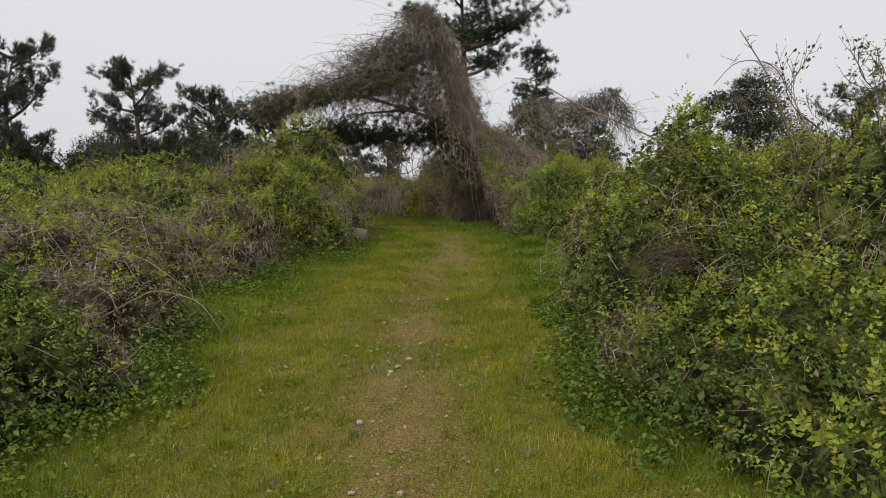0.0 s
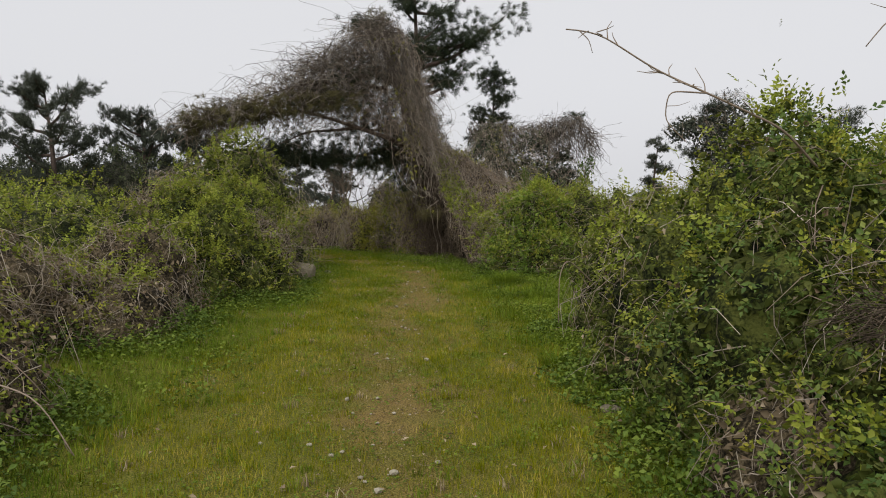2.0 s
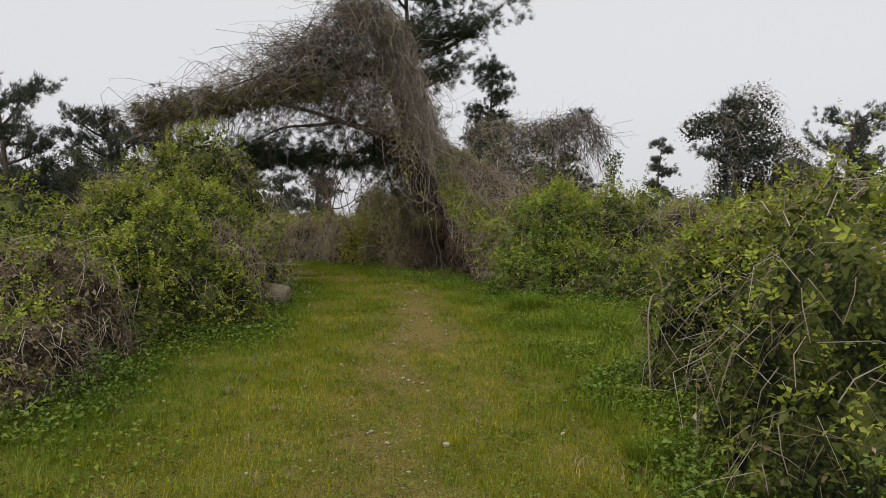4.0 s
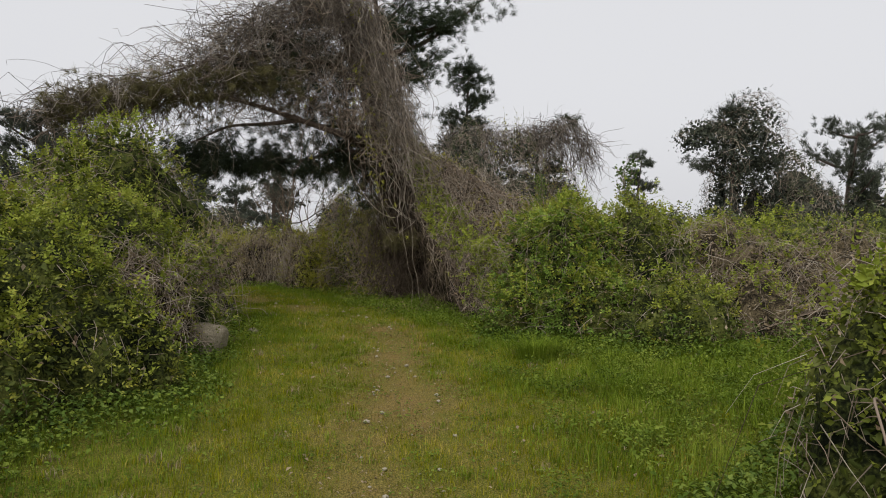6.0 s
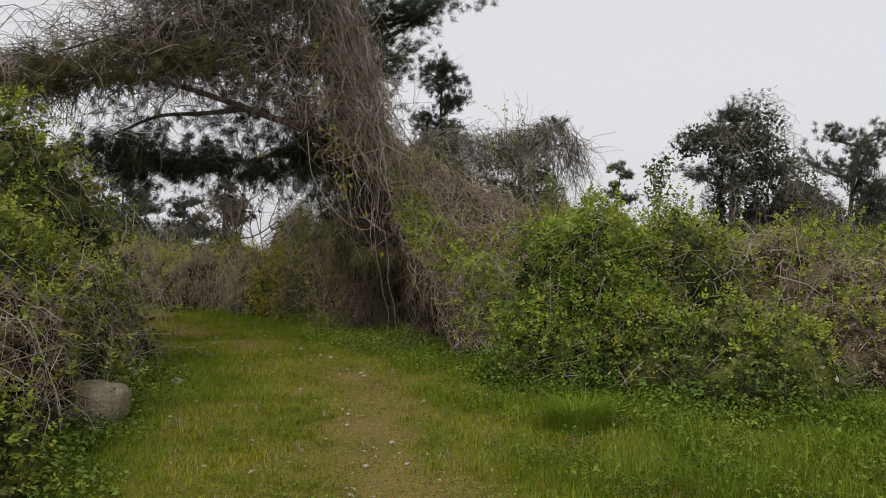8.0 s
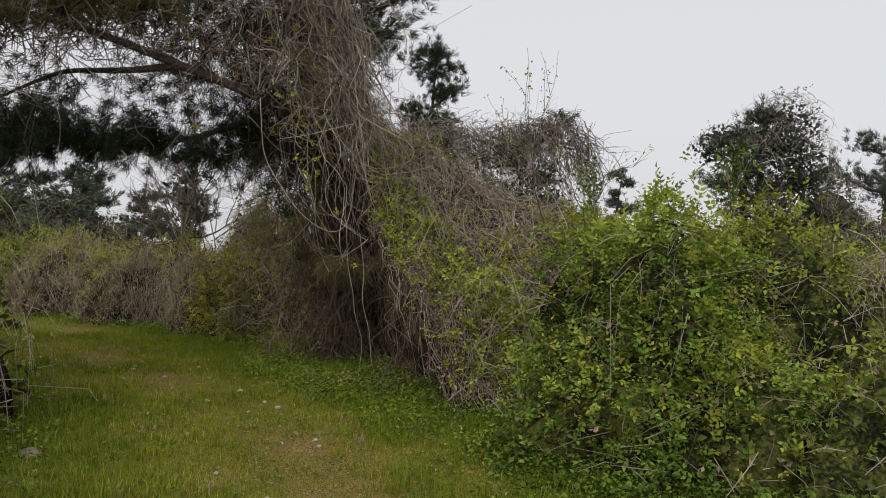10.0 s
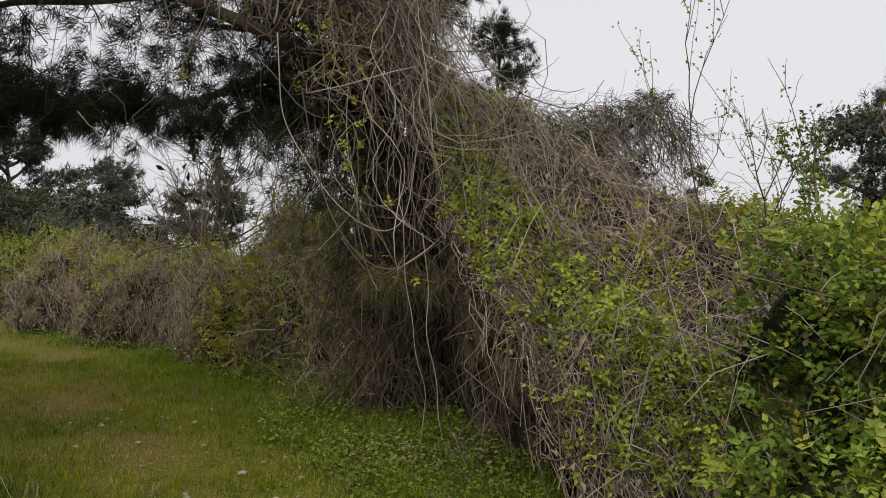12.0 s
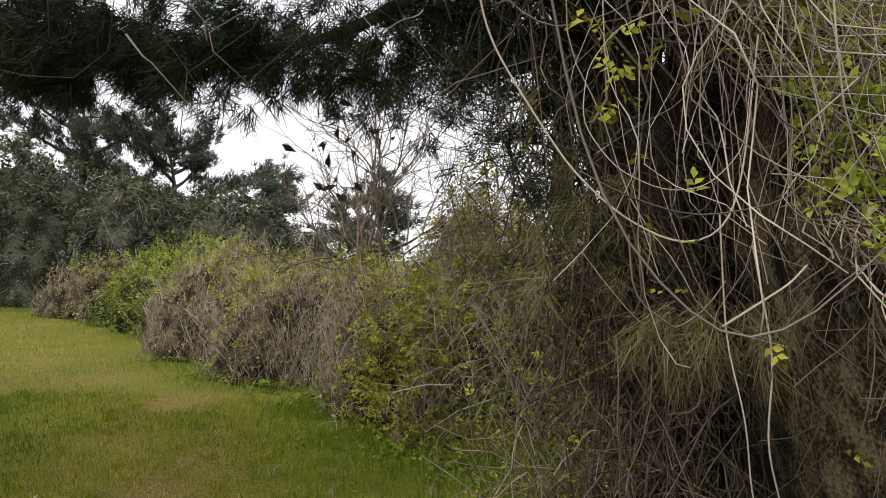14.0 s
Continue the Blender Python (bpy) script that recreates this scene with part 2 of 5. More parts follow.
def tubes(paths, radius, sides=3, taper=0.5):
    """Round strands along paths (n, k, 3), of radius (n,), thinner towards their ends."""
    n, k, _ = paths.shape
    t = unit(np.gradient(paths, axis=1))
    ref = rand_dirs(n)[:, None, :]
    a = unit(np.cross(t, ref))
    b = np.cross(t, a)
    r = radius[:, None, None] * np.linspace(1, taper, k)[None, :, None]
    rings = [paths + r * (math.cos(q) * a + math.sin(q) * b) for q in np.arange(sides) * 2 * math.pi / sides]
    v = np.stack(rings, 2).reshape(-1, 3)
    base = (np.arange(n)[:, None, None] * k + np.arange(k - 1)[None, :, None]) * sides
    j = np.arange(sides)[None, None, :]
    j2 = (j + 1) % sides
    f = np.stack([base + j, base + j2, base + j2 + sides, base + j + sides], -1).reshape(-1, 4)
    return v, f


def one_tube(points, r0, r1, sides=9, k=None, rough=0.0):
    """A limb or trunk through a few points, round, tapered and slightly knotty."""
    p = np.array(points, dtype=float)
    k = k or max(6, 5 * len(p))
    u = np.concatenate([[0], np.cumsum(np.linalg.norm(np.diff(p, axis=0), axis=1))])
    s = np.linspace(0, u[-1], k)
    q = np.stack([np.interp(s, u, p[:, i]) for i in range(3)], 1)
    for _ in range(3):
        q[1:-1] = (q[:-2] + 2 * q[1:-1] + q[2:]) / 4
    t = unit(np.gradient(q, axis=0))
    a = unit(np.cross(t, np.array([0.31, 0.2, 0.93]) if abs(t[0, 2]) < 0.8 else np.array([1.0, 0.1, 0])))
    b = np.cross(t, a)
    ang = np.arange(sides) * 2 * math.pi / sides
    r = np.linspace(r0, r1, k)[:, None, None]
    v = q[:, None, :] + r * (np.cos(ang)[None, :, None] * a[:, None, :] + np.sin(ang)[None, :, None] * b[:, None, :])
    if rough:
        v = v + (v - q[:, None, :]) * rough * fbm(v.reshape(-1, 3), 2.2).reshape(k, sides, 1)
    v = v.reshape(-1, 3)
    i, j = np.arange(k - 1)[:, None] * sides, np.arange(sides)[None, :]
    j2 = (j + 1) % sides
    f = np.stack([i + j, i + j2, i + j2 + sides, i + j + sides], -1).reshape(-1, 4)
    return v, [f, np.arange(sides)[None, ::-1] + 0, (np.arange(sides)[None, :] + (k - 1) * sides)]


def blades(c, height, width, lean=0.5, direction=None):
    """Grass blades: a bent strip that ends in a point."""
    n = len(c)
    d = rand_dirs(n) if direction is None else direction
    d = d * [1, 1, 0]
    s = unit(np.cross(d, [0, 0, 1.0]))
    h, w = height[:, None], width[:, None]
    up = np.array([0, 0, 1.0])
    m = c + up * h * 0.55 + d * h * lean * 0.25
    tip = c + up * h * (1 - 0.25 * lean) + d * h * lean
    v = np.stack([c - s * w / 2, c + s * w / 2, m + s * w * 0.4, m - s * w * 0.4, tip], 1).reshape(-1, 3)
    i = np.arange(n)[:, None] * 5
    return v, [i + [0, 1, 2, 3], i + [3, 2, 4]]


def short_blades(c, height, width, lean=0.6):
    """Short blades of one triangle each."""
    n = len(c)
    d = rand_dirs(n) * [1, 1, 0]
    s = unit(np.cross(d, [0, 0, 1.0]))
    h, w = height[:, None], width[:, None]
    tip = c + np.array([0, 0, 1.0]) * h + d * h * lean
    v = np.stack([c - s * w / 2, c + s * w / 2, tip], 1).reshape(-1, 3)
    return v, np.arange(n)[:, None] * 3 + [0, 1, 2]


def tufts(c, axis, n, length, width, spread=0.8):
    """Brushes of pine needles round the points c, n needles each."""
    k = len(c)
    d = unit(np.repeat(axis, n, 0) + rand_dirs(k * n) * spread)
    p = np.repeat(c, n, 0) + rng.normal(size=(k * n, 3)) * length * 0.16
    s = unit(np.cross(d, rand_dirs(k * n)))
    L = length * rng.uniform(0.7, 1.15, (k * n, 1))
    v = np.stack([p - s * width / 2, p + s * width / 2, p + d * L], 1).reshape(-1, 3)
    return v, np.arange(k * n)[:, None] * 3 + [0, 1, 2]


# ---- ground ----
PATH_LINE = np.array([(-0.2, -6), (-0.2, 0), (-0.28, 4), (-0.45, 7), (-0.2, 10), (0.05, 12.5), (0.1, 14.5), (0.25, 17.5), (-0.2, 19.4), (-1.3, 21.2), (-2.4, 23.2), (-3.0, 24.8), (-6.3, 28.1), (-8.5, 30.8), (-14, 38)])


def path_distance(x, y):
    best = np.full(np.shape(x), 1e9)
    for (ax, ay), (bx, by) in zip(PATH_LINE[:-1], PATH_LINE[1:]):
        L2 = (bx - ax) ** 2 + (by - ay) ** 2
        u = np.clip(((x - ax) * (bx - ax) + (y - ay) * (by - ay)) / L2, 0, 1)
        best = np.minimum(best, np.hypot(x - ax - u * (bx - ax), y - ay - u * (by - ay)))
    return best


def ground_z(x, y):
    x, y = np.asarray(x, float), np.asarray(y, float)
    z = np.interp(y, [0, 8, 12, 16, 21, 30, 60], [-0.15, -0.14, -0.03, 0.12, 0.29, 0.36, 0.5])
    z = z + 0.10 * np.clip((path_distance(x, y) - 1.5) / 2.0, 0, 1)
    p = np.stack([x, y, 0 * x], -1)
    return z + 0.018 * fbm(p, 0.9) + 0.05 * fbm(p, 0.12, 1) * np.clip(path_distance(x, y) / 3, 0, 1)


gx = np.concatenate([[-600, -300, -120, -60, -30], np.arange(-18, 18.01, 0.28), [30, 60, 120, 300, 600]])
gy = np.concatenate([[-600, -300, -120, -40, -15], np.arange(-6, 42.01, 0.28), [60, 100, 200, 600]])
GX, GY = np.meshgrid(gx, gy)
gv = np.stack([GX, GY, ground_z(GX, GY)], -1).reshape(-1, 3)
cols = len(gx)
gi = (np.arange(len(gy) - 1)[:, None] * cols + np.arange(cols - 1)[None, :]).reshape(-1, 1)
def wear_at(p):
    """How far the turf is trodden away, 0 to 1."""
    d = path_distance(p[:, 0], p[:, 1])
    w = np.clip(1.15 - d / 0.75, 0, 1) * np.clip(np.interp(p[:, 1], [11, 13, 16.5, 19], [0.5, 0.62, 0.6, 0.16]) + 0.5 * fbm(p, 1.0, 2), 0.05, 0.9)
    for x, y, rx, ry in ((0.0, 18.3, 0.6, 0.6), (-0.95, 20.3, 0.35, 0.7), (-2.0, 22.7, 0.35, 1.0), (0.15, 13.6, 0.45, 0.5), (0.1, 15.0, 0.3, 0.6), (-0.2, 4.0, 0.4, 0.8)):
        q = np.hypot((p[:, 0] - x) / rx, (p[:, 1] - y) / ry)
        w = np.maximum(w, (0.72 if y < 17 else 0.38) * np.clip(1.3 - q + 0.4 * fbm(p, 2.5, 2), 0, 1))
    return w


ground = alone("ground", (gv, gi + [0, 1, cols + 1, cols]), TURF, "grassy ground with a trodden straw-coloured track", "ground", kind="structure", smooth=True)
wear = ground.data.attributes.new("wear", "FLOAT", "POINT")
wear.data.foreach_set("value", wear_at(gv).astype(np.float32))


# ---- thickets ----
# centre x, y, base above the ground, radii x and y, height, leafiness, look
LUMPS = []


def shell(l, n, low=0.0):
    """Points and outward directions on a bush's uneven outline."""
    cx, cy, cz, rx, ry, h = l
    th = rng.uniform(0, 2 * math.pi, n)
    sp = rng.uniform(low, 1, n)
    cp = np.where(sp > 0, (1 - np.abs(sp) ** 2.1) ** 0.62, np.sqrt(1 - sp ** 2))
    x, y, z = np.cos(th) * cp, np.sin(th) * cp, sp
    nrm = unit(np.stack([np.cos(th) * cp / rx, np.sin(th) * cp / ry, sp / h], 1))
    p = np.stack([cx + rx * x, cy + ry * y, cz + h * z], 1)
    bulge = 0.1 * fbm(p, 0.5, 1) + 0.12 * fbm(p, 1.3, 1) + 0.12 * fbm(p, 3.2, 2)
    return p + nrm * (bulge * min(1.3, (rx + ry + h) / 3))[:, None], nrm


def heart(l, scale=0.86, nt=34, npz=17, low=-0.3):
    """The dense middle of a bush, as an uneven closed dome."""
    cx, cy, cz, rx, ry, h = l
    th = np.arange(nt) * 2 * math.pi / nt
    ph = np.linspace(low, math.pi / 2 - 0.04, npz)
    T, P = np.meshgrid(th, ph)
    cp, sp = np.cos(P), np.sin(P)
    cp = np.where(sp > 0, (1 - np.abs(sp) ** 2.1) ** 0.62, cp)
    x, y, z = np.cos(T) * cp, np.sin(T) * cp, sp
    nrm = unit(np.stack([np.cos(T) * cp / rx, np.sin(T) * cp / ry, sp / h], -1))
    p = np.stack([cx + rx * scale * x, cy + ry * scale * y, cz + h * scale * z], -1)
    q = np.stack([cx + rx * x, cy + ry * y, cz + h * z], -1)
    p = p + nrm * ((0.1 * fbm(q, 0.5, 1) + 0.12 * fbm(q, 1.3, 1) + 0.12 * fbm(q, 3.2, 2)) * min(1.3, (rx + ry + h) / 3))[..., None]
    v = p.reshape(-1, 3)
    i = (np.arange(npz - 1)[:, None] * nt + np.arange(nt)[None, :]).reshape(-1)
    i2 = (np.arange(npz - 1)[:, None] * nt + (np.arange(nt)[None, :] + 1) % nt).reshape(-1)
    f = np.stack([i, i2, i2 + nt, i + nt], -1)
    return v, [f, (np.arange(nt) + (npz - 1) * nt)[None, :], np.arange(nt)[None, ::-1]]


def away(p, nrm):
    """Thins what faces away from the track to about a third."""
    lane = np.interp(p[:, 1], PATH_LINE[:, 1], PATH_LINE[:, 0])
    back = (nrm[:, 0] * np.sign(lane - p[:, 0]) < -0.35) & (nrm[:, 2] < 0.6) & (nrm[:, 1] > -0.35) | (nrm[:, 1] > 0.55) & (nrm[:, 2] < 0.6)
    return back & (rng.uniform(size=len(p)) < 0.93)


def hidden(p, own):
    """Which points lie deep inside another bush."""
    out = np.zeros(len(p), bool)
    for o in LUMPS:
        if o is own:
            continue
        cx, cy, cz, rx, ry, h = o
        out |= (((p[:, 0] - cx) / rx) ** 2 + ((p[:, 1] - cy) / ry) ** 2 + (np.maximum(p[:, 2] - cz, 0) / h) ** 2) < 0.62
    return out


LOOKS = {
    "green": (LEAF, 0.95, "green bramble bush with fresh leaves over dry stems"),
    "dark": (LEAF_DARK, 0.9, "dark green leafy bush tangled with dry canes"),
    "mixed": (LEAF, 0.5, "overgrown bramble mound, half green, half dead stems"),
    "dead": (LEAF, 0.02, "mound of dead brown vine stems with few leaves"),
    "fresh": (LEAF_FRESH, 0.78, "bramble mound with bright fresh leaves over dry stems"),
    "bud": (LEAF_BUD, 0.95, "spray of bright young leaves over the vine slope"),
    "tan": (LEAF_OLIVE, 0.22, "dry tan bramble thicket edging the grass"),
    "olive": (LEAF_OLIVE, 0.55, "twiggy olive-yellow shrub with budding leaves"),
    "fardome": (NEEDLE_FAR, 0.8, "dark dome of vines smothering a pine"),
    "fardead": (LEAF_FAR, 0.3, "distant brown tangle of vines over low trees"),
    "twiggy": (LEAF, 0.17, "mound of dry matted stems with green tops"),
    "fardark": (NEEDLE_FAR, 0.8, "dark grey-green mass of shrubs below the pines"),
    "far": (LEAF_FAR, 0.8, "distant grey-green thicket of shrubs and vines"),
}


def bush(cx, cy, rx, ry, h, look_name, base=None, density=1.0, stems=1.0, leaf=0.036, low=0.0, core=0.86):
    """Plans one bush: its main dome and lesser ones that lean on it."""
    z = float(ground_z(cx, cy)) - 0.04 if base is None else base
    domes = [(cx, cy, z, rx, ry, h)]
    if density < 0.5:
        leaf *= 1.35
    if base is None:
        pick = np.random.default_rng(int(abs(cx * 131 + cy * 71) * 10))
        for _ in range(5):
            a, k = pick.uniform(0, 6.28), pick.uniform(0.42, 0.68)
            x, y = cx + rx * 0.72 * math.cos(a), cy + ry * 0.72 * math.sin(a)
            if y < 24 and float(path_distance(x, y)) - k * max(rx, ry) < 1.55:
                continue
            domes.append((x, y, z, rx * k, ry * k, h * pick.uniform(0.5, 0.98)))
    LUMPS.extend(domes)
    return domes, look_name, density, stems, leaf, low, core


def sprays(p, nrm, leaf, m=5):
    """Sprays of m leaflets, set in pairs along a short stalk, at the points p."""
    k = len(p)
    ax = unit(nrm * 0.75 + rand_dirs(k) * 0.9 + [0, 0, 0.2])
    up = unit(nrm * 0.3 + [0, 0, 0.8] + rand_dirs(k) * 0.55)
    side = unit(np.cross(ax, up))
    up = np.cross(side, ax)
    j = np.arange(m)
    along = (j // 2 + 0.5) / (m / 2) * leaf * 2.0
    sgn = np.where(j % 2 == 0, 1.0, -1.0)
    sgn[-1] = 0.0
    size = leaf * rng.uniform(0.6, 1.35, (k, 1)) * rng.uniform(0.8, 1.15, (k, m))
    d = ax[:, None, :] * np.where(sgn == 0, 1.0, 0.55)[None, :, None] + side[:, None, :] * sgn[None, :, None] * 0.85 + rng.normal(size=(k, m, 3)) * 0.22
    d = unit(d).reshape(-1, 3)
    n = unit(np.repeat(up, m, 0) + rng.normal(size=(k * m, 3)) * 0.3)
    s = unit(np.cross(n, d))
    n = np.cross(d, s)
    L = size.reshape(-1, 1)
    b = (p[:, None, :] + ax[:, None, :] * along[None, :, None]).reshape(-1, 3)
    mid = b + d * L * 0.42
    v = np.stack([b, mid + s * L * 0.3 + n * L * 0.1, b + d * L - n * L * 0.12, mid - s * L * 0.3 + n * L * 0.1], 1)
    i = np.arange(k * m)[:, None] * 4
    return v.reshape(-1, 3), np.concatenate([i + [0, 2, 1], i + [0, 3, 2]])


def build_bush(spec):
    domes, look_name, density, stems, leaf, low, core = spec
    cx, cy, cz, rx, ry, h = domes[0]
    mat, leafy, label = LOOKS[look_name]
    far = look_name.startswith("far")
    tops = {"green": 0.45, "mixed": 0.6, "dead": 0.4, "tan": 0.9, "fresh": 0.75, "twiggy": 0.7}.get(look_name, 0.3)
    root = thing("shrub_thicket" if far else "bramble_bush", (cx, cy, min(cz, float(ground_z(cx, cy)))), label, "bush", "overgrown bank")
    if core:
        # plain domes whose dark colour gives the shade inside the bush
        part("shaded_heart", join(*[heart(l, core, 22, 10, -1.3 if low < -0.5 else -0.3) if i == 0 else heart(l, core, 12, 6) for i, l in enumerate(domes)]), HEART_SHADE_FAR if far else HEART_SHADE_GREEN if leafy > 0.3 else HEART_SHADE_BROWN, root, "dark core surface, shade between the stems put into its colour", smooth=True)
    near = not far and leafy > 0.3 and density >= 0.9
    fol, young, dry_fol, pale, brown, dead, inner = [], [], [], [], [], [], []
    for l in domes:
        area = math.pi * (l[3] + l[4]) * (l[5] * 0.8 + (l[3] + l[4]) * 0.12)
        # leafy sprays, some on shoots that stand out
        n = int(area * (205 if not far else 105) * density)
        p, nrm = shell(l, n, low)
        if not core:
            c0 = np.array(l[:3])
            p = c0 + (p - c0) * rng.uniform(0.45, 1.05, (n, 1))
        rich = leafy + 0.4 * fbm(p, 1.1, 2) + 0.35 * fbm(p, 4.0, 1) + tops * (nrm[:, 2] - 0.42)
        keep = (rng.uniform(0, 1, n) < rich) & ~hidden(p, l) & ~away(p, nrm) & (p[:, 2] > ground_z(p[:, 0], p[:, 1]))
        p, nrm = p[keep], nrm[keep]
        k = len(p)
        out = np.where(rng.uniform(size=(k, 1)) < 0.3, rng.exponential(0.07, (k, 1)), -rng.exponential(0.05, (k, 1)))
        if k:
            at = p + unit(nrm + [0, 0, 0.5]) * out
            odd = (rng.uniform(size=k) < (0.08 if look_name == "fresh" else 0.13) + 0.18 * fbm(p, 2.0, 1)) & (not far)
            tip = ~odd & (rng.uniform(size=k) < (0.45 if look_name == "dark" else 0.7) * nrm[:, 2] - 0.08 + 0.35 * fbm(p, 1.6, 2)) & (not far) & (look_name != "tan")
            odd = odd & ~tip
            fol.append(sprays(at[~odd & ~tip], nrm[~odd & ~tip], leaf, 5 if near else 4))
            if tip.any():
                young.append(sprays(at[tip] + [0, 0, 0.02], nrm[tip] + [0, 0, 0.4], leaf * 1.1))
            if odd.any():
                dry_fol.append(sprays(at[odd], nrm[odd], leaf * 0.95))
        # dry stems matted over the outline, and a few that arch out of it
        n = int(area * (34 if not far else 16) * stems * (min(1.0, density + 0.3) if density >= 0.5 else density) * (1.0 if leafy > 0.3 else 1.35) * (2.5 - 1.6 * leafy) * (1.5 if look_name == "tan" else 1.0))
        p, nrm = shell(l, n, max(low, -0.1))
        rich = leafy + 0.4 * fbm(p, 1.1, 2) + 0.35 * fbm(p, 4.0, 1) + tops * (nrm[:, 2] - 0.42)
        keep = ~hidden(p, l) & ~away(p, nrm) & (rng.uniform(0, 1, n) < 1.35 - rich)
        p, nrm = p[keep], nrm[keep]
        n = len(p)
        if n:
            K = 3
            side = unit(np.cross(nrm, rand_dirs(n)) + nrm * rng.normal(0.1, 0.3, (n, 1)) - [0, 0, 0.3])
            if look_name == "tan":
                side = unit(rand_dirs(n) * 0.45 + nrm * 0.15 + [0, 0, 1])
                p = p - [0, 0, 0.15]
            arch = (rng.uniform(size=n) < (0.03 if near else 0.07)) & (not far)
            L = np.where(arch, rng.uniform(0.4, 0.9, n), rng.uniform(0.12, 0.5, n)) * min(1.0, h * 0.7)
            s = np.linspace(0, 1, K)[None, :, None]
            lift = (np.where(arch, 0.35, 0.1) * L)[:, None, None]
            path = p[:, None, :] - nrm[:, None, :] * 0.03 + side[:, None, :] * s * L[:, None, None] + nrm[:, None, :] * lift * np.sin(s * 3.0) - np.array([0, 0, 1.0]) * (s ** 2) * (L * rng.uniform(0.0, 0.5, n))[:, None, None]
            path = path + np.cumsum(rng.normal(size=(n, K, 3)) * 0.02, axis=1)
            path = path[path[:, :, 2].min(axis=1) > ground_z(path[:, 0, 0], path[:, 0, 1]) - 0.05]
            wide = 0.0026 if not far else 0.0042
            light = rng.uniform(size=len(path)) < (0.6 if leafy > 0.3 else 0.75)
            for sel, into in ((light, pale), (~light, brown)):
                if sel.any():
                    into.append(tubes(path[sel], rng.uniform(0.6, 1.8, int(sel.sum())) * wide))
        # larger leaves deeper in; the green ones carry the inner shade in their colour
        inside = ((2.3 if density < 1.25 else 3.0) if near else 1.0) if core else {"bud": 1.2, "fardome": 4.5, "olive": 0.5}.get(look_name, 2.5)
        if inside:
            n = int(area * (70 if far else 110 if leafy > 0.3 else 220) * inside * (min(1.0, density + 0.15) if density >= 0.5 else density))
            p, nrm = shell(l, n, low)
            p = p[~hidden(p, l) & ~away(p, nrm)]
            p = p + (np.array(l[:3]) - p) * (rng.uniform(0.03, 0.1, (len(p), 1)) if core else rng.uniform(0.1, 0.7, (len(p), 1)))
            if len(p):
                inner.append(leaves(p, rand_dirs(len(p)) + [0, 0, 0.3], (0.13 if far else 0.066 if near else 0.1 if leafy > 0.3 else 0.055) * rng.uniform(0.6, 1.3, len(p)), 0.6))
        if not far:
            n = int(area * 16 * (1.6 - leafy) * density)
            p, nrm = shell(l, n, low)
            p = p[~hidden(p, l) & ~away(p, nrm)]
            if len(p):
                dead.append(leaves(p, rand_dirs(len(p)), 0.045 * rng.uniform(0.6, 1.4, len(p))))
    for name, found, m, words in (("foliage", fol, mat, "small pointed leaves in sprays"), ("young_foliage", young, LEAF_BUD, "bright young leaves on the tops"), ("olive_foliage", dry_fol, LEAF_OLIVE, "yellowish leaves among the green"), ("inner_foliage", inner, NEEDLE_FAR if far else LEAF_INNER_SHADE if leafy > 0.3 else LEAF_DULL, "larger leaves deep inside, the green ones darkened for shade"), ("dry_stem_tangle", pale, STEM, "thin pale matted stems"), ("dry_stem_tangle", brown, STEM_BROWN, "thin brown matted stems"), ("dead_leaf_litter", dead, LEAF_DEAD, "withered brown leaves")):
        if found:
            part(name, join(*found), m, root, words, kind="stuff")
    return root


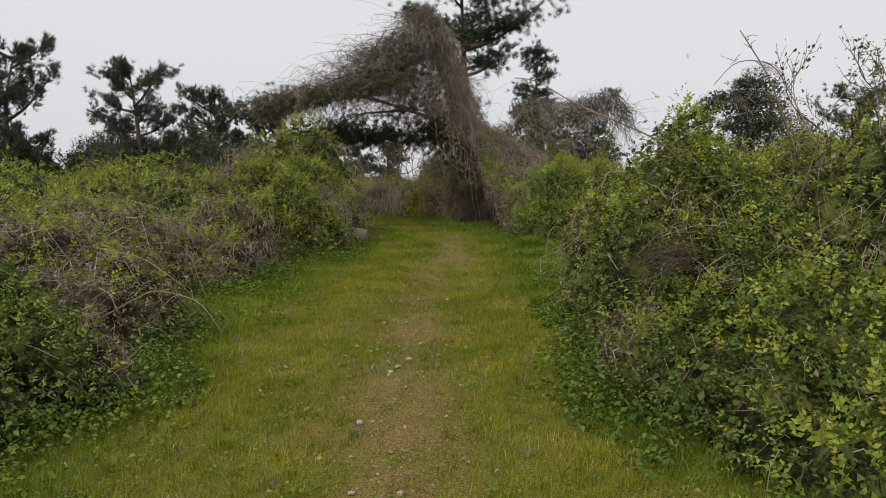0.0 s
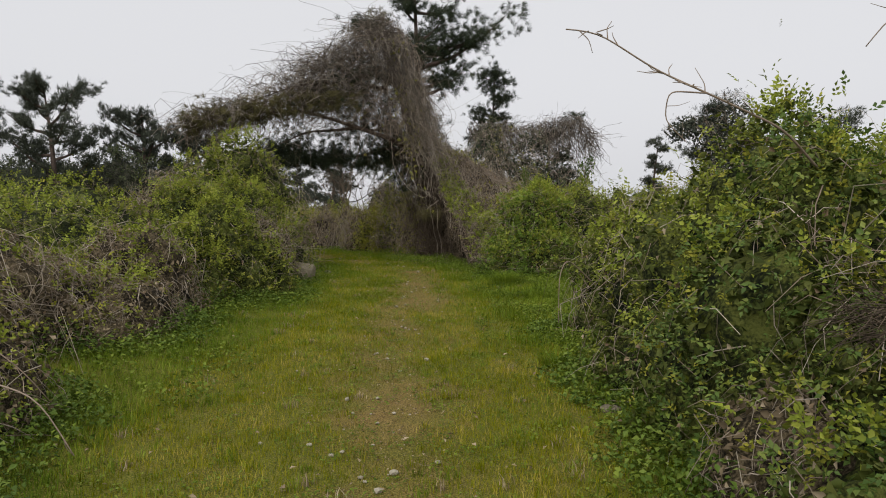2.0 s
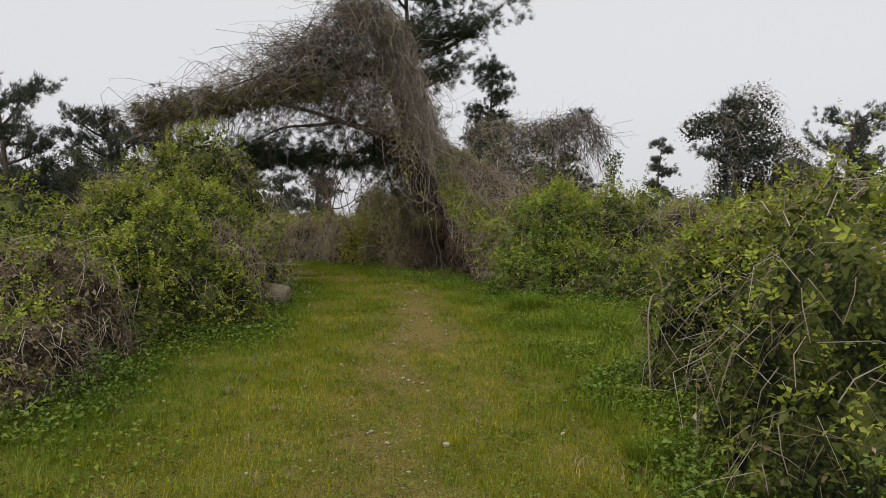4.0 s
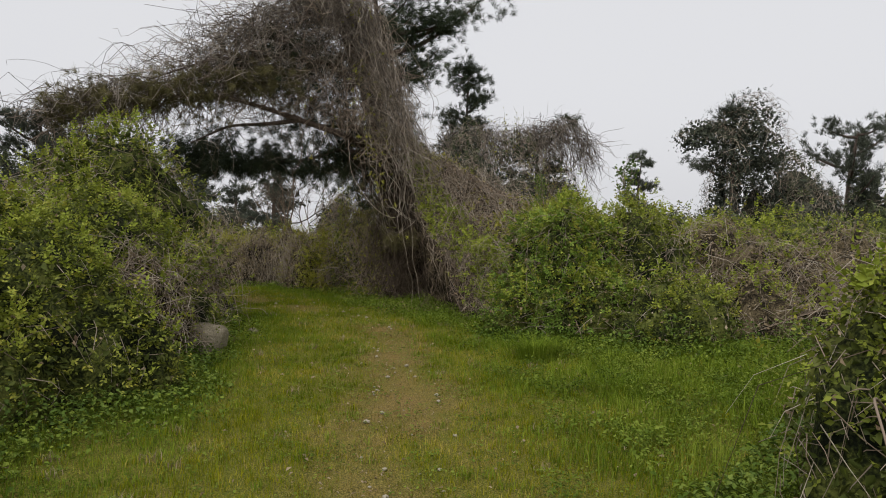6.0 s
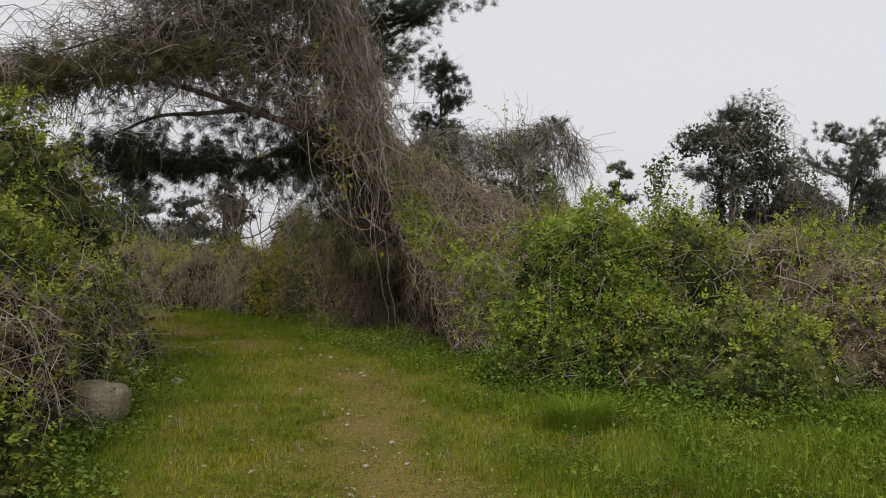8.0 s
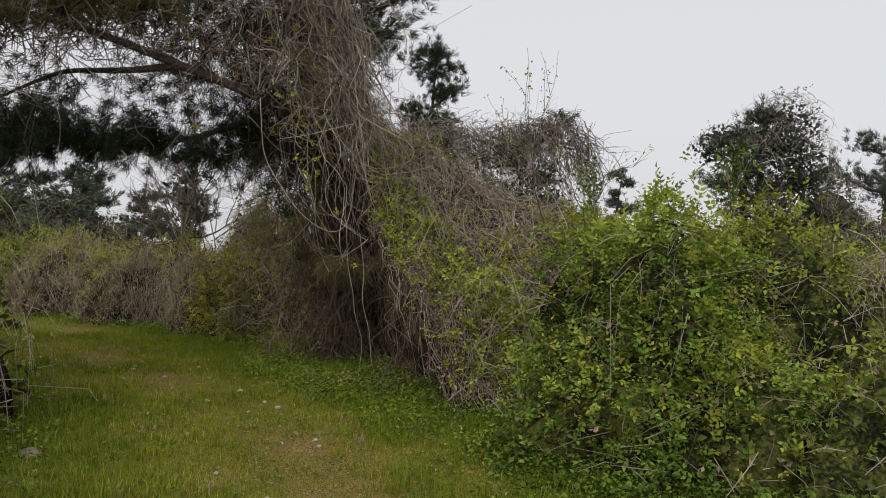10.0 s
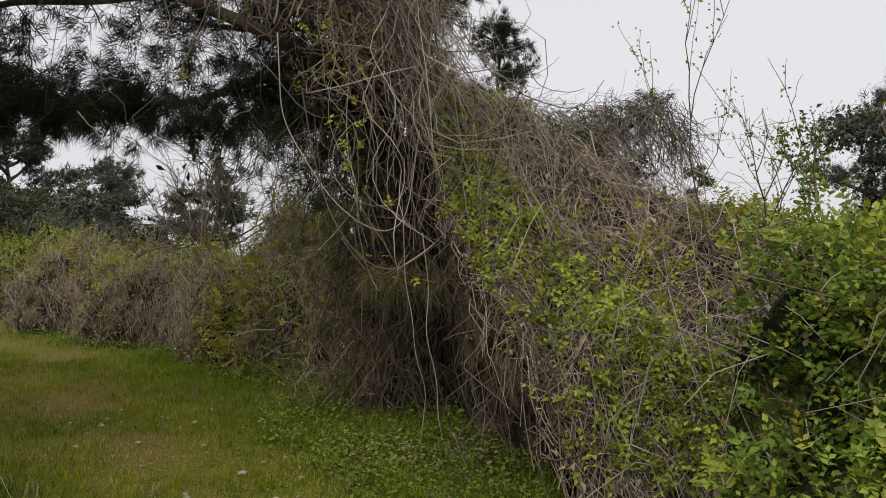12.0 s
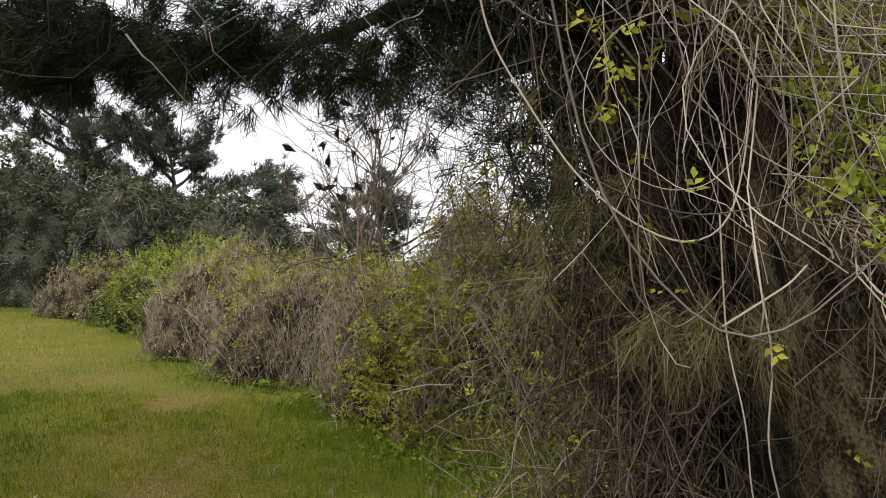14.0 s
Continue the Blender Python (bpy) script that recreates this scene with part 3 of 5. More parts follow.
SPECS = [
    # bank beside the track, with the rock at its foot
    bush(-4.0, 5.2, 1.25, 1.2, 1.15, "dark", density=1.15), bush(-2.95, 5.5, 0.55, 0.7, 0.5, "dead", stems=1.5), bush(-3.55, 6.9, 0.85, 0.9, 0.8, "dead"), bush(-4.4, 8.2, 1.3, 1.5, 1.2, "twiggy"), bush(-4.7, 10.5, 1.4, 1.5, 1.35, "twiggy"),
    bush(-3.8, 12.7, 1.2, 1.2, 1.25, "twiggy"), bush(-3.3, 11.4, 0.6, 0.9, 0.7, "dead", stems=1.4), bush(-2.9, 14.6, 0.95, 1.1, 1.35, "green"), bush(-3.2, 16.6, 1.25, 1.3, 1.9, "green"),
    bush(-3.5, 18.8, 1.5, 1.4, 2.7, "mixed", density=0.8), bush(-2.65, 17.8, 0.7, 0.8, 1.3, "dead", stems=1.6), bush(-2.55, 16.15, 0.55, 0.7, 1.3, "dead", stems=2.4), bush(-5.2, 21.0, 1.5, 1.6, 2.0, "dead", stems=0.9, density=0.7), bush(-6.5, 23.4, 1.4, 1.5, 1.5, "tan", stems=0.6, density=0.6),
    bush(-6.2, 6.5, 2.0, 2.3, 1.35, "mixed", density=0.28), bush(-6.6, 10.8, 2.1, 2.4, 1.5, "mixed", density=0.28), bush(-6.4, 15.2, 2.1, 2.4, 1.55, "mixed", density=0.28),
    bush(-7.2, 19.5, 2.3, 2.4, 1.8, "mixed", density=0.25), bush(-11.0, 13.0, 3.0, 3.5, 1.45, "mixed", density=0.12, stems=0.3), bush(-11.5, 20.0, 3.0, 3.5, 1.7, "mixed", density=0.12, stems=0.3),
    bush(-3.2, 2.6, 1.0, 1.4, 0.9, "dark", density=0.28), bush(-4.4, -1.0, 1.6, 2.2, 1.3, "mixed", density=0.2, stems=0.4),
    # bank across the track
    bush(2.4, 3.2, 1.0, 1.0, 0.7, "fresh"), bush(2.4, 4.9, 1.1, 1.0, 1.0, "dark", density=1.15), bush(2.3, 6.9, 1.0, 1.1, 1.95, "dark", density=1.7, stems=1.5, leaf=0.033), bush(3.7, 6.6, 1.3, 1.6, 1.85, "mixed", density=0.75),
    bush(2.45, 8.9, 1.15, 1.2, 1.6, "mixed"), bush(1.75, 6.1, 0.55, 0.7, 0.8, "dead", stems=1.6), bush(3.1, 10.7, 1.3, 1.15, 1.65, "mixed", density=1.1, stems=1.8), bush(4.5, 9.6, 1.3, 1.8, 2.1, "mixed", density=0.7), bush(2.5, 7.9, 0.55, 0.6, 0.95, "green", base=1.3, low=-0.2, core=0.7), bush(4.6, 12.2, 1.3, 1.2, 1.45, "dead"),
    bush(6.6, 4.5, 2.2, 2.4, 1.6, "mixed", density=0.22), bush(7.2, 9.0, 2.0, 2.6, 1.8, "mixed", density=0.22), bush(7.4, 13.0, 2.0, 2.0, 1.5, "dead", density=0.25), bush(3.4, -0.5, 1.4, 2.0, 1.2, "mixed", density=0.2, stems=0.4),
    # mound past the recess
    bush(5.9, 15.6, 1.2, 1.0, 0.85, "dead", stems=1.4), bush(2.68, 17.75, 0.98, 1.0, 1.6, "fresh", density=2.7, stems=2.2, core=0.84, leaf=0.038), bush(3.75, 17.95, 1.2, 1.1, 1.65, "mixed", density=1.2, stems=1.6), bush(5.1, 17.9, 1.3, 1.2, 1.45, "twiggy", stems=1.4), bush(3.6, 16.5, 0.8, 0.75, 0.75, "mixed"), bush(4.75, 16.5, 0.85, 0.75, 0.8, "twiggy", stems=1.5),
    bush(7.2, 18.2, 1.5, 1.4, 1.35, "dead", density=0.6, stems=0.7), bush(9.3, 18.5, 1.7, 1.8, 1.4, "dead", density=0.28), bush(5.4, 21.0, 2.0, 1.6, 1.7, "mixed", density=0.28), bush(8.4, 21.5, 2.2, 2.0, 1.6, "mixed", density=0.25),
    # slope beside the vine-hung pine
    bush(3.5, 20.9, 0.9, 0.8, 1.8, "mixed", stems=2.0), bush(3.9, 22.3, 1.2, 1.0, 1.6, "dead", stems=2.0),
    # hedge behind the pine
    bush(-0.2, 23.9, 0.85, 0.6, 2.05, "olive", core=0, stems=1.6, density=3.0), bush(-0.3, 27.6, 1.0, 0.9, 2.0, "fardead", leaf=0.05, stems=2.0), bush(0.9, 24.2, 0.8, 0.7, 1.6, "dead", stems=1.6), bush(-1.5, 26.5, 1.2, 0.95, 1.15, "tan", stems=1.3), bush(-0.75, 25.3, 0.8, 0.9, 1.3, "tan", stems=1.3), bush(-3.2, 28.4, 1.2, 1.1, 1.15, "tan", stems=1.3), bush(-2.3, 27.5, 1.2, 0.8, 1.2, "tan", stems=1.3), bush(-3.8, 29.2, 1.1, 0.8, 1.25, "tan", stems=1.2), bush(-2.0, 28.3, 1.6, 0.8, 1.45, "olive", density=0.7, stems=0.6, core=0.8), bush(-4.3, 29.8, 1.0, 0.8, 1.4, "tan", stems=1.2), bush(-6.3, 31.9, 1.1, 0.9, 1.25, "mixed"),
    bush(-5.0, 30.6, 1.4, 1.25, 1.5, "green", density=0.8), bush(-7.4, 33.0, 1.6, 1.2, 1.15, "tan", stems=0.6, density=0.5), bush(-2.2, 31.0, 1.8, 1.3, 1.15, "far", leaf=0.05), bush(1.2, 27.0, 1.4, 1.2, 2.0, "dead", density=0.48),
    # far thickets
    bush(-5.8, 34.6, 1.3, 1.0, 2.5, "far", leaf=0.05, density=0.6), bush(-4.0, 34.8, 1.0, 0.9, 1.9, "fardead", leaf=0.05, density=0.7), bush(-8.4, 34.6, 1.0, 0.9, 3.1, "far", leaf=0.05, density=0.6),
    bush(-6.9, 37.0, 1.9, 1.6, 2.7, "far", leaf=0.06, density=0.48), bush(-9.2, 36.8, 1.8, 1.6, 3.1, "far", leaf=0.06, density=0.48), bush(-11.6, 35.6, 2.0, 1.8, 3.8, "far", leaf=0.065, density=0.28), bush(-14.6, 34.6, 2.2, 2.0, 3.3, "far", leaf=0.065, density=0.25),
    bush(-19.0, 34.0, 3.0, 2.5, 3.2, "far", leaf=0.07, density=0.25), bush(5.9, 29.2, 0.9, 0.8, 3.3, "fardead", leaf=0.05, stems=1.8, core=0.7), bush(-12.6, 37.4, 2.2, 1.5, 3.3, "fardark", leaf=0.05, density=0.45), bush(-9.8, 38.8, 1.9, 1.4, 3.4, "fardark", leaf=0.05, density=0.45), bush(-16.0, 36.5, 2.2, 1.5, 3.4, "fardark", leaf=0.05, density=0.4), bush(3.2, 28.2, 1.3, 1.2, 4.0, "fardead", leaf=0.05, stems=1.6, core=0.75), bush(4.7, 28.7, 1.3, 1.1, 3.7, "fardead", leaf=0.05, stems=1.6, core=0.7), bush(2.0, 26.6, 1.1, 1.0, 2.9, "fardead", leaf=0.05, stems=1.6),
    bush(9.0, 26.0, 2.2, 1.8, 1.7, "far", leaf=0.05, density=0.45), bush(13.7, 29.6, 1.6, 1.4, 3.5, "fardead", leaf=0.06, stems=2.0, density=0.45), bush(13.0, 25.0, 2.5, 2.0, 1.6, "far", leaf=0.06, density=0.45), bush(17.5, 29.0, 2.2, 1.8, 2.9, "fardead", leaf=0.065, density=0.45),
    bush(11.75, 29.0, 1.25, 1.0, 1.85, "fardome", base=3.85, low=-0.7, leaf=0.045, density=3.0, stems=4.5, core=0), bush(11.65, 29.3, 1.3, 1.0, 4.4, "fardome", low=0.2, leaf=0.045, density=2.0, stems=4.0, core=0), bush(10.3, 28.8, 0.95, 0.7, 0.6, "fardome", base=4.3, low=-0.8, leaf=0.03, density=4.0, stems=6.0, core=0), 
]
for spec in SPECS:
    build_bush(spec)

# ---- pines ----
def pine(base, top, limbs, spread, seed, label, mat, needles=22, length=0.17, width=0.012, per=9, low=0.35, radius=0.14, group="pines", extra=(), broad=False):
    """A pine with an irregular crown: trunk, limbs that curve upwards, brushes of needles at their ends."""
    global rng
    keep_rng, rng = rng, np.random.default_rng(seed)
    base, top = np.array(base, float), np.array(top, float)
    root = thing("pine_tree", base, label, "tree", group)
    H = top[2] - base[2]
    bend = np.array([rng.normal() * 0.05, rng.normal() * 0.05, 0]) * H
    spine = lambda u: base + (top - base) * u + bend * math.sin(3.1 * u)
    part("trunk", one_tube([spine(u) for u in np.linspace(0, 0.97, 7)], radius, radius * 0.15, 9, rough=0.12), BARK, root, "rough dark bark", smooth=True)
    centres, axes = [], []
    ends = []
    for i in range(limbs):
        u = low + (1 - low) * (i + rng.uniform(0, 0.8)) / limbs
        az = i * 2.4 + rng.normal() * 0.5
        L = spread * (1.15 - 0.85 * (u - low) / (1 - low)) * rng.uniform(0.55, 1.15)
        rise = rng.uniform(0.0, 0.45)
        if broad:
            L = spread * (0.5 + 0.55 * math.sin(math.pi * (0.15 + 0.75 * (u - low) / (1 - low)))) * rng.uniform(0.6, 1.2)
            rise = rng.uniform(0.15, 0.75)
        ends.append((spine(min(u, 0.95)), np.array([math.cos(az), math.sin(az), rise]) * L))
    for p0, p1 in extra:
        ends.append((np.array(p0, float), np.array(p1, float) - np.array(p0, float)))
    for p0, v in ends:
        L = np.linalg.norm(v)
        pts = [p0, p0 + v * 0.35 - [0, 0, 0.05 * L], p0 + v * 0.7, p0 + v + [0, 0, 0.12 * L]]
        part("limb", one_tube(pts, radius * 0.36 * min(1.2, L / spread + 0.3), 0.012, 6), BARK, root, smooth=True)
        m = max(4, int(8 * L / spread) + 3)
        for u in rng.uniform(0.3, 1.0, m):
            q = p0 + v * u + [0, 0, 0.12 * L * u * u] + rng.normal(size=3) * [0.16, 0.16, 0.05] * L * 0.8
            a = unit(np.array([v[0], v[1], (1.3 if broad else 0.35) * L]) + rng.normal(size=3) * 0.4 * L)
            if broad:
                for _ in range(per):
                    centres.append(q + a * rng.uniform(-0.25, 0.35) + rng.normal(size=3) * 0.09)
                    axes.append(a + rng.normal(size=3) * 0.3)
                continue
            for _ in range(per):
                centres.append(q + rng.normal(size=3) * np.array([0.2, 0.2, 0.1]) * (0.6 + spread * 0.25))
                axes.append(a + rng.normal(size=3) * 0.35)
    for k in range(per):
        centres.append(top + rng.normal(size=3) * 0.12)
        axes.append(np.array([0, 0, 1.0]))
    part("needle_foliage", tufts(np.array(centres), unit(np.array(axes)), needles, length, width, 0.75), mat, root, "dark tufted pine needles", kind="stuff")
    rng = keep_rng
    return root


def gz(x, y):
    return float(ground_z(x, y)) - 0.05


pine((1.0, 28.0, gz(1, 28)), (0.6, 28.0, 9.6), 13, 2.3, 11, "tall dark pine with an open windswept crown", NEEDLE, 26, 0.2, 0.013, 12, 0.55, 0.2,
     extra=[((0.75, 28, 6.2), (3.9, 29.0, 7.9)), ((0.75, 28, 6.9), (2.8, 28.2, 7.1)), ((0.8, 28, 5.3), (2.2, 27.8, 5.9)), ((0.7, 28, 6.6), (-1.2, 27.8, 7.5)), ((0.75, 28, 6.6), (3.0, 28.6, 7.3))])
pine((3.8, 32.2, gz(3.8, 32)), (3.9, 32.0, 7.1), 17, 1.3, 12, "slim dark pine behind the vine tangle", NEEDLE, 22, 0.18, 0.014, 9, 0.4, 0.12)
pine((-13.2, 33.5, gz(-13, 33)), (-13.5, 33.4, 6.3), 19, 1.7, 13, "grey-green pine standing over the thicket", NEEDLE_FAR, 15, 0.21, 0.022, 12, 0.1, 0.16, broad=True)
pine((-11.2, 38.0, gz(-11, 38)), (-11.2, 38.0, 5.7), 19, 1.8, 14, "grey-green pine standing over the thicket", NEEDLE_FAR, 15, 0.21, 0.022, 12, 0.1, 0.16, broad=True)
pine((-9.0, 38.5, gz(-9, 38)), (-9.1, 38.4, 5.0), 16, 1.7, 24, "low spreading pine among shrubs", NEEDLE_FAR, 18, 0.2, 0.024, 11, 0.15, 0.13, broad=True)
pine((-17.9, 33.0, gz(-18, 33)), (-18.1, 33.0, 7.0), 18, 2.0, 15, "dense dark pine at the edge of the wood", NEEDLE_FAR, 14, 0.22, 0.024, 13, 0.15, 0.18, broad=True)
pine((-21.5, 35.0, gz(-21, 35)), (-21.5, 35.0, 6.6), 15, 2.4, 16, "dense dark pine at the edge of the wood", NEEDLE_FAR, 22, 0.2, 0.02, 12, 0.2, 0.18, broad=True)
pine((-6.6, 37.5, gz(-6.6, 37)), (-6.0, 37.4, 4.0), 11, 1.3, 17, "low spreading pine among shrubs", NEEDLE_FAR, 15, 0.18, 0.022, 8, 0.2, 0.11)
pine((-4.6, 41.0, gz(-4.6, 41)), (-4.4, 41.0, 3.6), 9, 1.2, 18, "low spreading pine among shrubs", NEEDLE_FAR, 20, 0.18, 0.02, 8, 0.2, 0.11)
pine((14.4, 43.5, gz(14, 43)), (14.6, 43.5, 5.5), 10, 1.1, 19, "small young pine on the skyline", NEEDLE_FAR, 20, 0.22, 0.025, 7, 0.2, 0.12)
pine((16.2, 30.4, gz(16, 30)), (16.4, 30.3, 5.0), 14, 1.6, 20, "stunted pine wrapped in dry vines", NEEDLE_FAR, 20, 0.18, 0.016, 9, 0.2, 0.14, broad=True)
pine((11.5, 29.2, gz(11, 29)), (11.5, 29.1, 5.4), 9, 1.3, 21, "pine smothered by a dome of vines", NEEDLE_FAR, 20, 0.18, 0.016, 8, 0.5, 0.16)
pine((6.0, 30.0, gz(6, 30)), (5.6, 29.8, 4.4), 9, 1.2, 22, "low pine with an arched limb under dry vines", NEEDLE, 20, 0.16, 0.014, 7, 0.4, 0.13, extra=[((5.3, 29.6, 4.0), (6.6, 29.5, 4.75))])

pine((-2.6, 34.0, gz(-2.6, 34)), (-2.4, 34.0, 3.5), 11, 1.2, 25, "low spreading pine among shrubs", NEEDLE_FAR, 15, 0.18, 0.022, 8, 0.2, 0.12)
pine((-5.2, 35.4, gz(-5.2, 35)), (-5.0, 35.4, 3.7), 9, 1.1, 26, "low spreading pine among shrubs", NEEDLE_FAR, 15, 0.18, 0.022, 8, 0.2, 0.1)

# the leaning pine under the vines, with its long arm over the track
lean = thing("pine_tree", (1.05, 22.35, gz(1.05, 22.35)), "leaning old pine smothered in dead vines", "tree", "pines")
part("trunk", one_tube([(0.95, 22.3, 0.05), (0.86, 22.15, 0.7), (0.72, 22.05, 1.6), (0.58, 21.95, 2.5), (0.42, 21.75, 3.4), (0.05, 21.4, 4.5), (-0.4, 21.0, 5.7)], 0.33, 0.1, 26, 90, rough=0.45), BARK, lean, "thick leaning trunk with dark flaky bark", smooth=True)
BOUGHS = [
    [(0.42, 21.75, 3.0), (-0.2, 21.0, 3.2), (-1.0, 20.9, 3.45), (-1.65, 20.85, 3.66), (-2.4, 20.7, 3.82), (-3.6, 20.6, 3.7), (-5.0, 20.6, 3.55)],
    [(-1.0, 20.9, 3.45), (-1.55, 21.1, 3.4), (-2.2, 21.2, 3.38), (-2.9, 21.5, 3.1)],
    [(0.1, 21.4, 2.95), (-0.35, 21.5, 3.05), (-0.9, 21.8, 2.85), (-1.5, 22.1, 2.85), (-2.4, 22.3, 2.8)],
    [(-0.35, 21.0, 4.4), (-1.3, 20.8, 4.5), (-2.4, 20.7, 4.4), (-3.4, 20.6, 4.0)],
    [(0.0, 21.3, 3.4), (-0.6, 21.9, 3.5), (-1.3, 22.4, 3.7)],
    [(-0.2, 21.1, 4.0), (0.3, 21.2, 4.6), (0.6, 21.2, 5.1)],
]
for i, pts in enumerate(BOUGHS):
    part("limb", one_tube(pts, 0.06 if i == 0 else 0.042, 0.012, 8), BARK, lean, "bare grey limb" if i == 0 else "", smooth=True)


def clusters(boxes, per):
    """Points scattered in soft ellipsoids (centre, radii, count)."""
    out = []
    for c, r, k in boxes:
        q = rng.normal(size=(k, 3)) * 0.5
        out.append(np.array(c) + q * np.array(r))
    return np.concatenate(out)


hang = clusters([((-2.1, 22.1, 2.8), (0.75, 0.5, 0.22), 330), ((-2.9, 22.3, 2.85), (0.6, 0.5, 0.32), 210), ((-1.5, 22.1, 2.92), (0.4, 0.4, 0.2), 100), ((-1.2, 22.1, 3.35), (0.7, 0.5, 0.35), 70), ((-2.4, 21.6, 3.3), (0.6, 0.5, 0.3), 60), ((-2.9, 22.4, 3.1), (0.8, 0.5, 0.3), 200), ((-1.0, 22.0, 2.75), (0.5, 0.4, 0.25), 90), ((-0.9, 21.7, 3.7), (0.8, 0.4, 0.4), 90)], 1)
part("needle_foliage", tufts(hang, unit(rand_dirs(len(hang)) * 0.6 + [-0.4, 0, -0.5]), 36, 0.15, 0.0068, 0.8), NEEDLE, lean, "dense dark hanging needles", kind="stuff")
mass = clusters([((-0.5, 21.3, 4.3), (0.9, 0.5, 1.1), 300), ((-1.3, 20.95, 4.6), (0.8, 0.35, 0.6), 220), ((-0.3, 21.6, 3.3), (0.7, 0.4, 0.6), 130), ((-1.8, 21.0, 4.2), (0.9, 0.4, 0.45), 220), ((-0.5, 21.9, 2.7), (0.5, 0.4, 0.4), 45), ((0.35, 21.3, 4.3), (0.4, 0.4, 0.8), 80), ((0.45, 21.75, 3.0), (0.8, 0.3, 0.7), 130), ((0.75, 21.9, 3.2), (0.6, 0.3, 0.6), 120), ((0.2, 21.6, 2.1), (0.5, 0.3, 0.6), 50), ((-0.5, 21.7, 2.85), (0.45, 0.3, 0.35), 120), ((-0.05, 21.65, 2.75), (0.42, 0.25, 0.4), 230), ((0.05, 21.5, 3.15), (0.6, 0.3, 0.35), 110)], 1)
part("needle_foliage", tufts(mass, rand_dirs(len(mass)), 36, 0.15, 0.006, 0.9), NEEDLE, lean, "dark inner needles", kind="stuff")
x = -0.9 - 4.0 * rng.uniform(0, 1, 700) ** 0.9
arm = np.stack([x, 20.65 + rng.normal(0, 0.24, 700), np.interp(x, [-5, -3.3, -2.1, -0.9], [3.5, 3.78, 4.0, 4.1]) + rng.normal(0, 0.17, 700)], 1)
part("needle_foliage", tufts(arm, unit(rand_dirs(700) * 0.7 + [-0.6, 0, -0.1]), 40, 0.14, 0.007, 0.8), NEEDLE_DRY, lean, "olive needles along the arm", kind="stuff")
top_green = clusters([((-0.5, 20.7, 5.95), (0.3, 0.3, 0.2), 25)], 1)
part("needle_foliage", tufts(top_green, unit(rand_dirs(25) + [0, 0, 1]), 30, 0.14, 0.006), NEEDLE_DRY, lean, kind="stuff")

droop = clusters([((0.72, 20.75, 1.45), (0.3, 0.2, 0.2), 34), ((0.3, 21.2, 1.9), (0.4, 0.3, 0.5), 30)], 1)
part("needle_foliage", tufts(droop, unit(rand_dirs(len(droop)) * 0.6 + [-0.2, -0.3, -0.8]), 34, 0.16, 0.0032, 0.6), NEEDLE_DRY, lean, "drooping dry needles", kind="stuff")

# ---- vines over the leaning pine ----
def wander(start, step, K, wobble, sag=0.0, tied=None):
    """Strands from start that run by step in all, with a wandering line. Arrays (n, 3). tied: which bundle each belongs to; a bundle bends as one."""
    n = len(start)
    s = np.linspace(0, 1, K)[None, :, None]
    p = start[:, None, :] + step[:, None, :] * s
    w = np.cumsum(rng.normal(size=(n, K, 3)) * wobble, axis=1)
    for _ in range(2):
        w[:, 1:-1] = (w[:, :-2] + 2 * w[:, 1:-1] + w[:, 2:]) / 4
    long = np.linalg.norm(step, axis=1)[:, None, None]

    a = rand_dirs(n)
    b = unit(np.cross(a, step))
    a = np.cross(unit(step), b)
    turn = s * np.maximum(long, 0.3) * rng.uniform(3.0, 12.0, (n, 1, 1)) + rng.uniform(0, 6.28, (n, 1, 1))
    kink = 1.5 * rng.exponential(wobble, (n, 1, 1)) * np.minimum(1, s * 5)
    w = w + kink * (np.sin(turn) * a[:, None, :] + np.cos(turn * 0.8) * b[:, None, :])

    def bend(k):
        curl = np.sin(s * rng.uniform(4, 11, (k, 1, 1)) + rng.uniform(0, 6.28, (k, 1, 1))) * rand_dirs(k)[:, None, :] * (wobble * 5.0) * s
        return curl + np.sin(s * math.pi) * rand_dirs(k)[:, None, :] * rng.uniform(0, 0.22, (k, 1, 1))

    if tied is None:
        p = p + w + bend(n) * np.minimum(long, 1.5) * 0.8
    else:
        p = p + w + bend(n) * 0.35 + bend(int(tied.max()) + 1)[tied] * np.minimum(long, 1.6)
    p[:, :, 2] -= (4 * sag * s * (1 - s))[:, :, 0] * np.linalg.norm(step, axis=1)[:, None]
    return p


def top_line(x):
    return np.interp(x, [-5, -4.56, -3.35, -2.15, -1.3, -0.5, 0.0, 0.35, 0.6, 0.9, 1.15], [3.6, 3.75, 4.15, 4.95, 5.4, 6.05, 5.85, 5.3, 4.5, 3.7, 3.0])


vines = thing("dead_vine", (0.6, 20.9, gz(0.6, 20.9)), "curtain of dead grey vines hanging from the leaning pine", "vine")


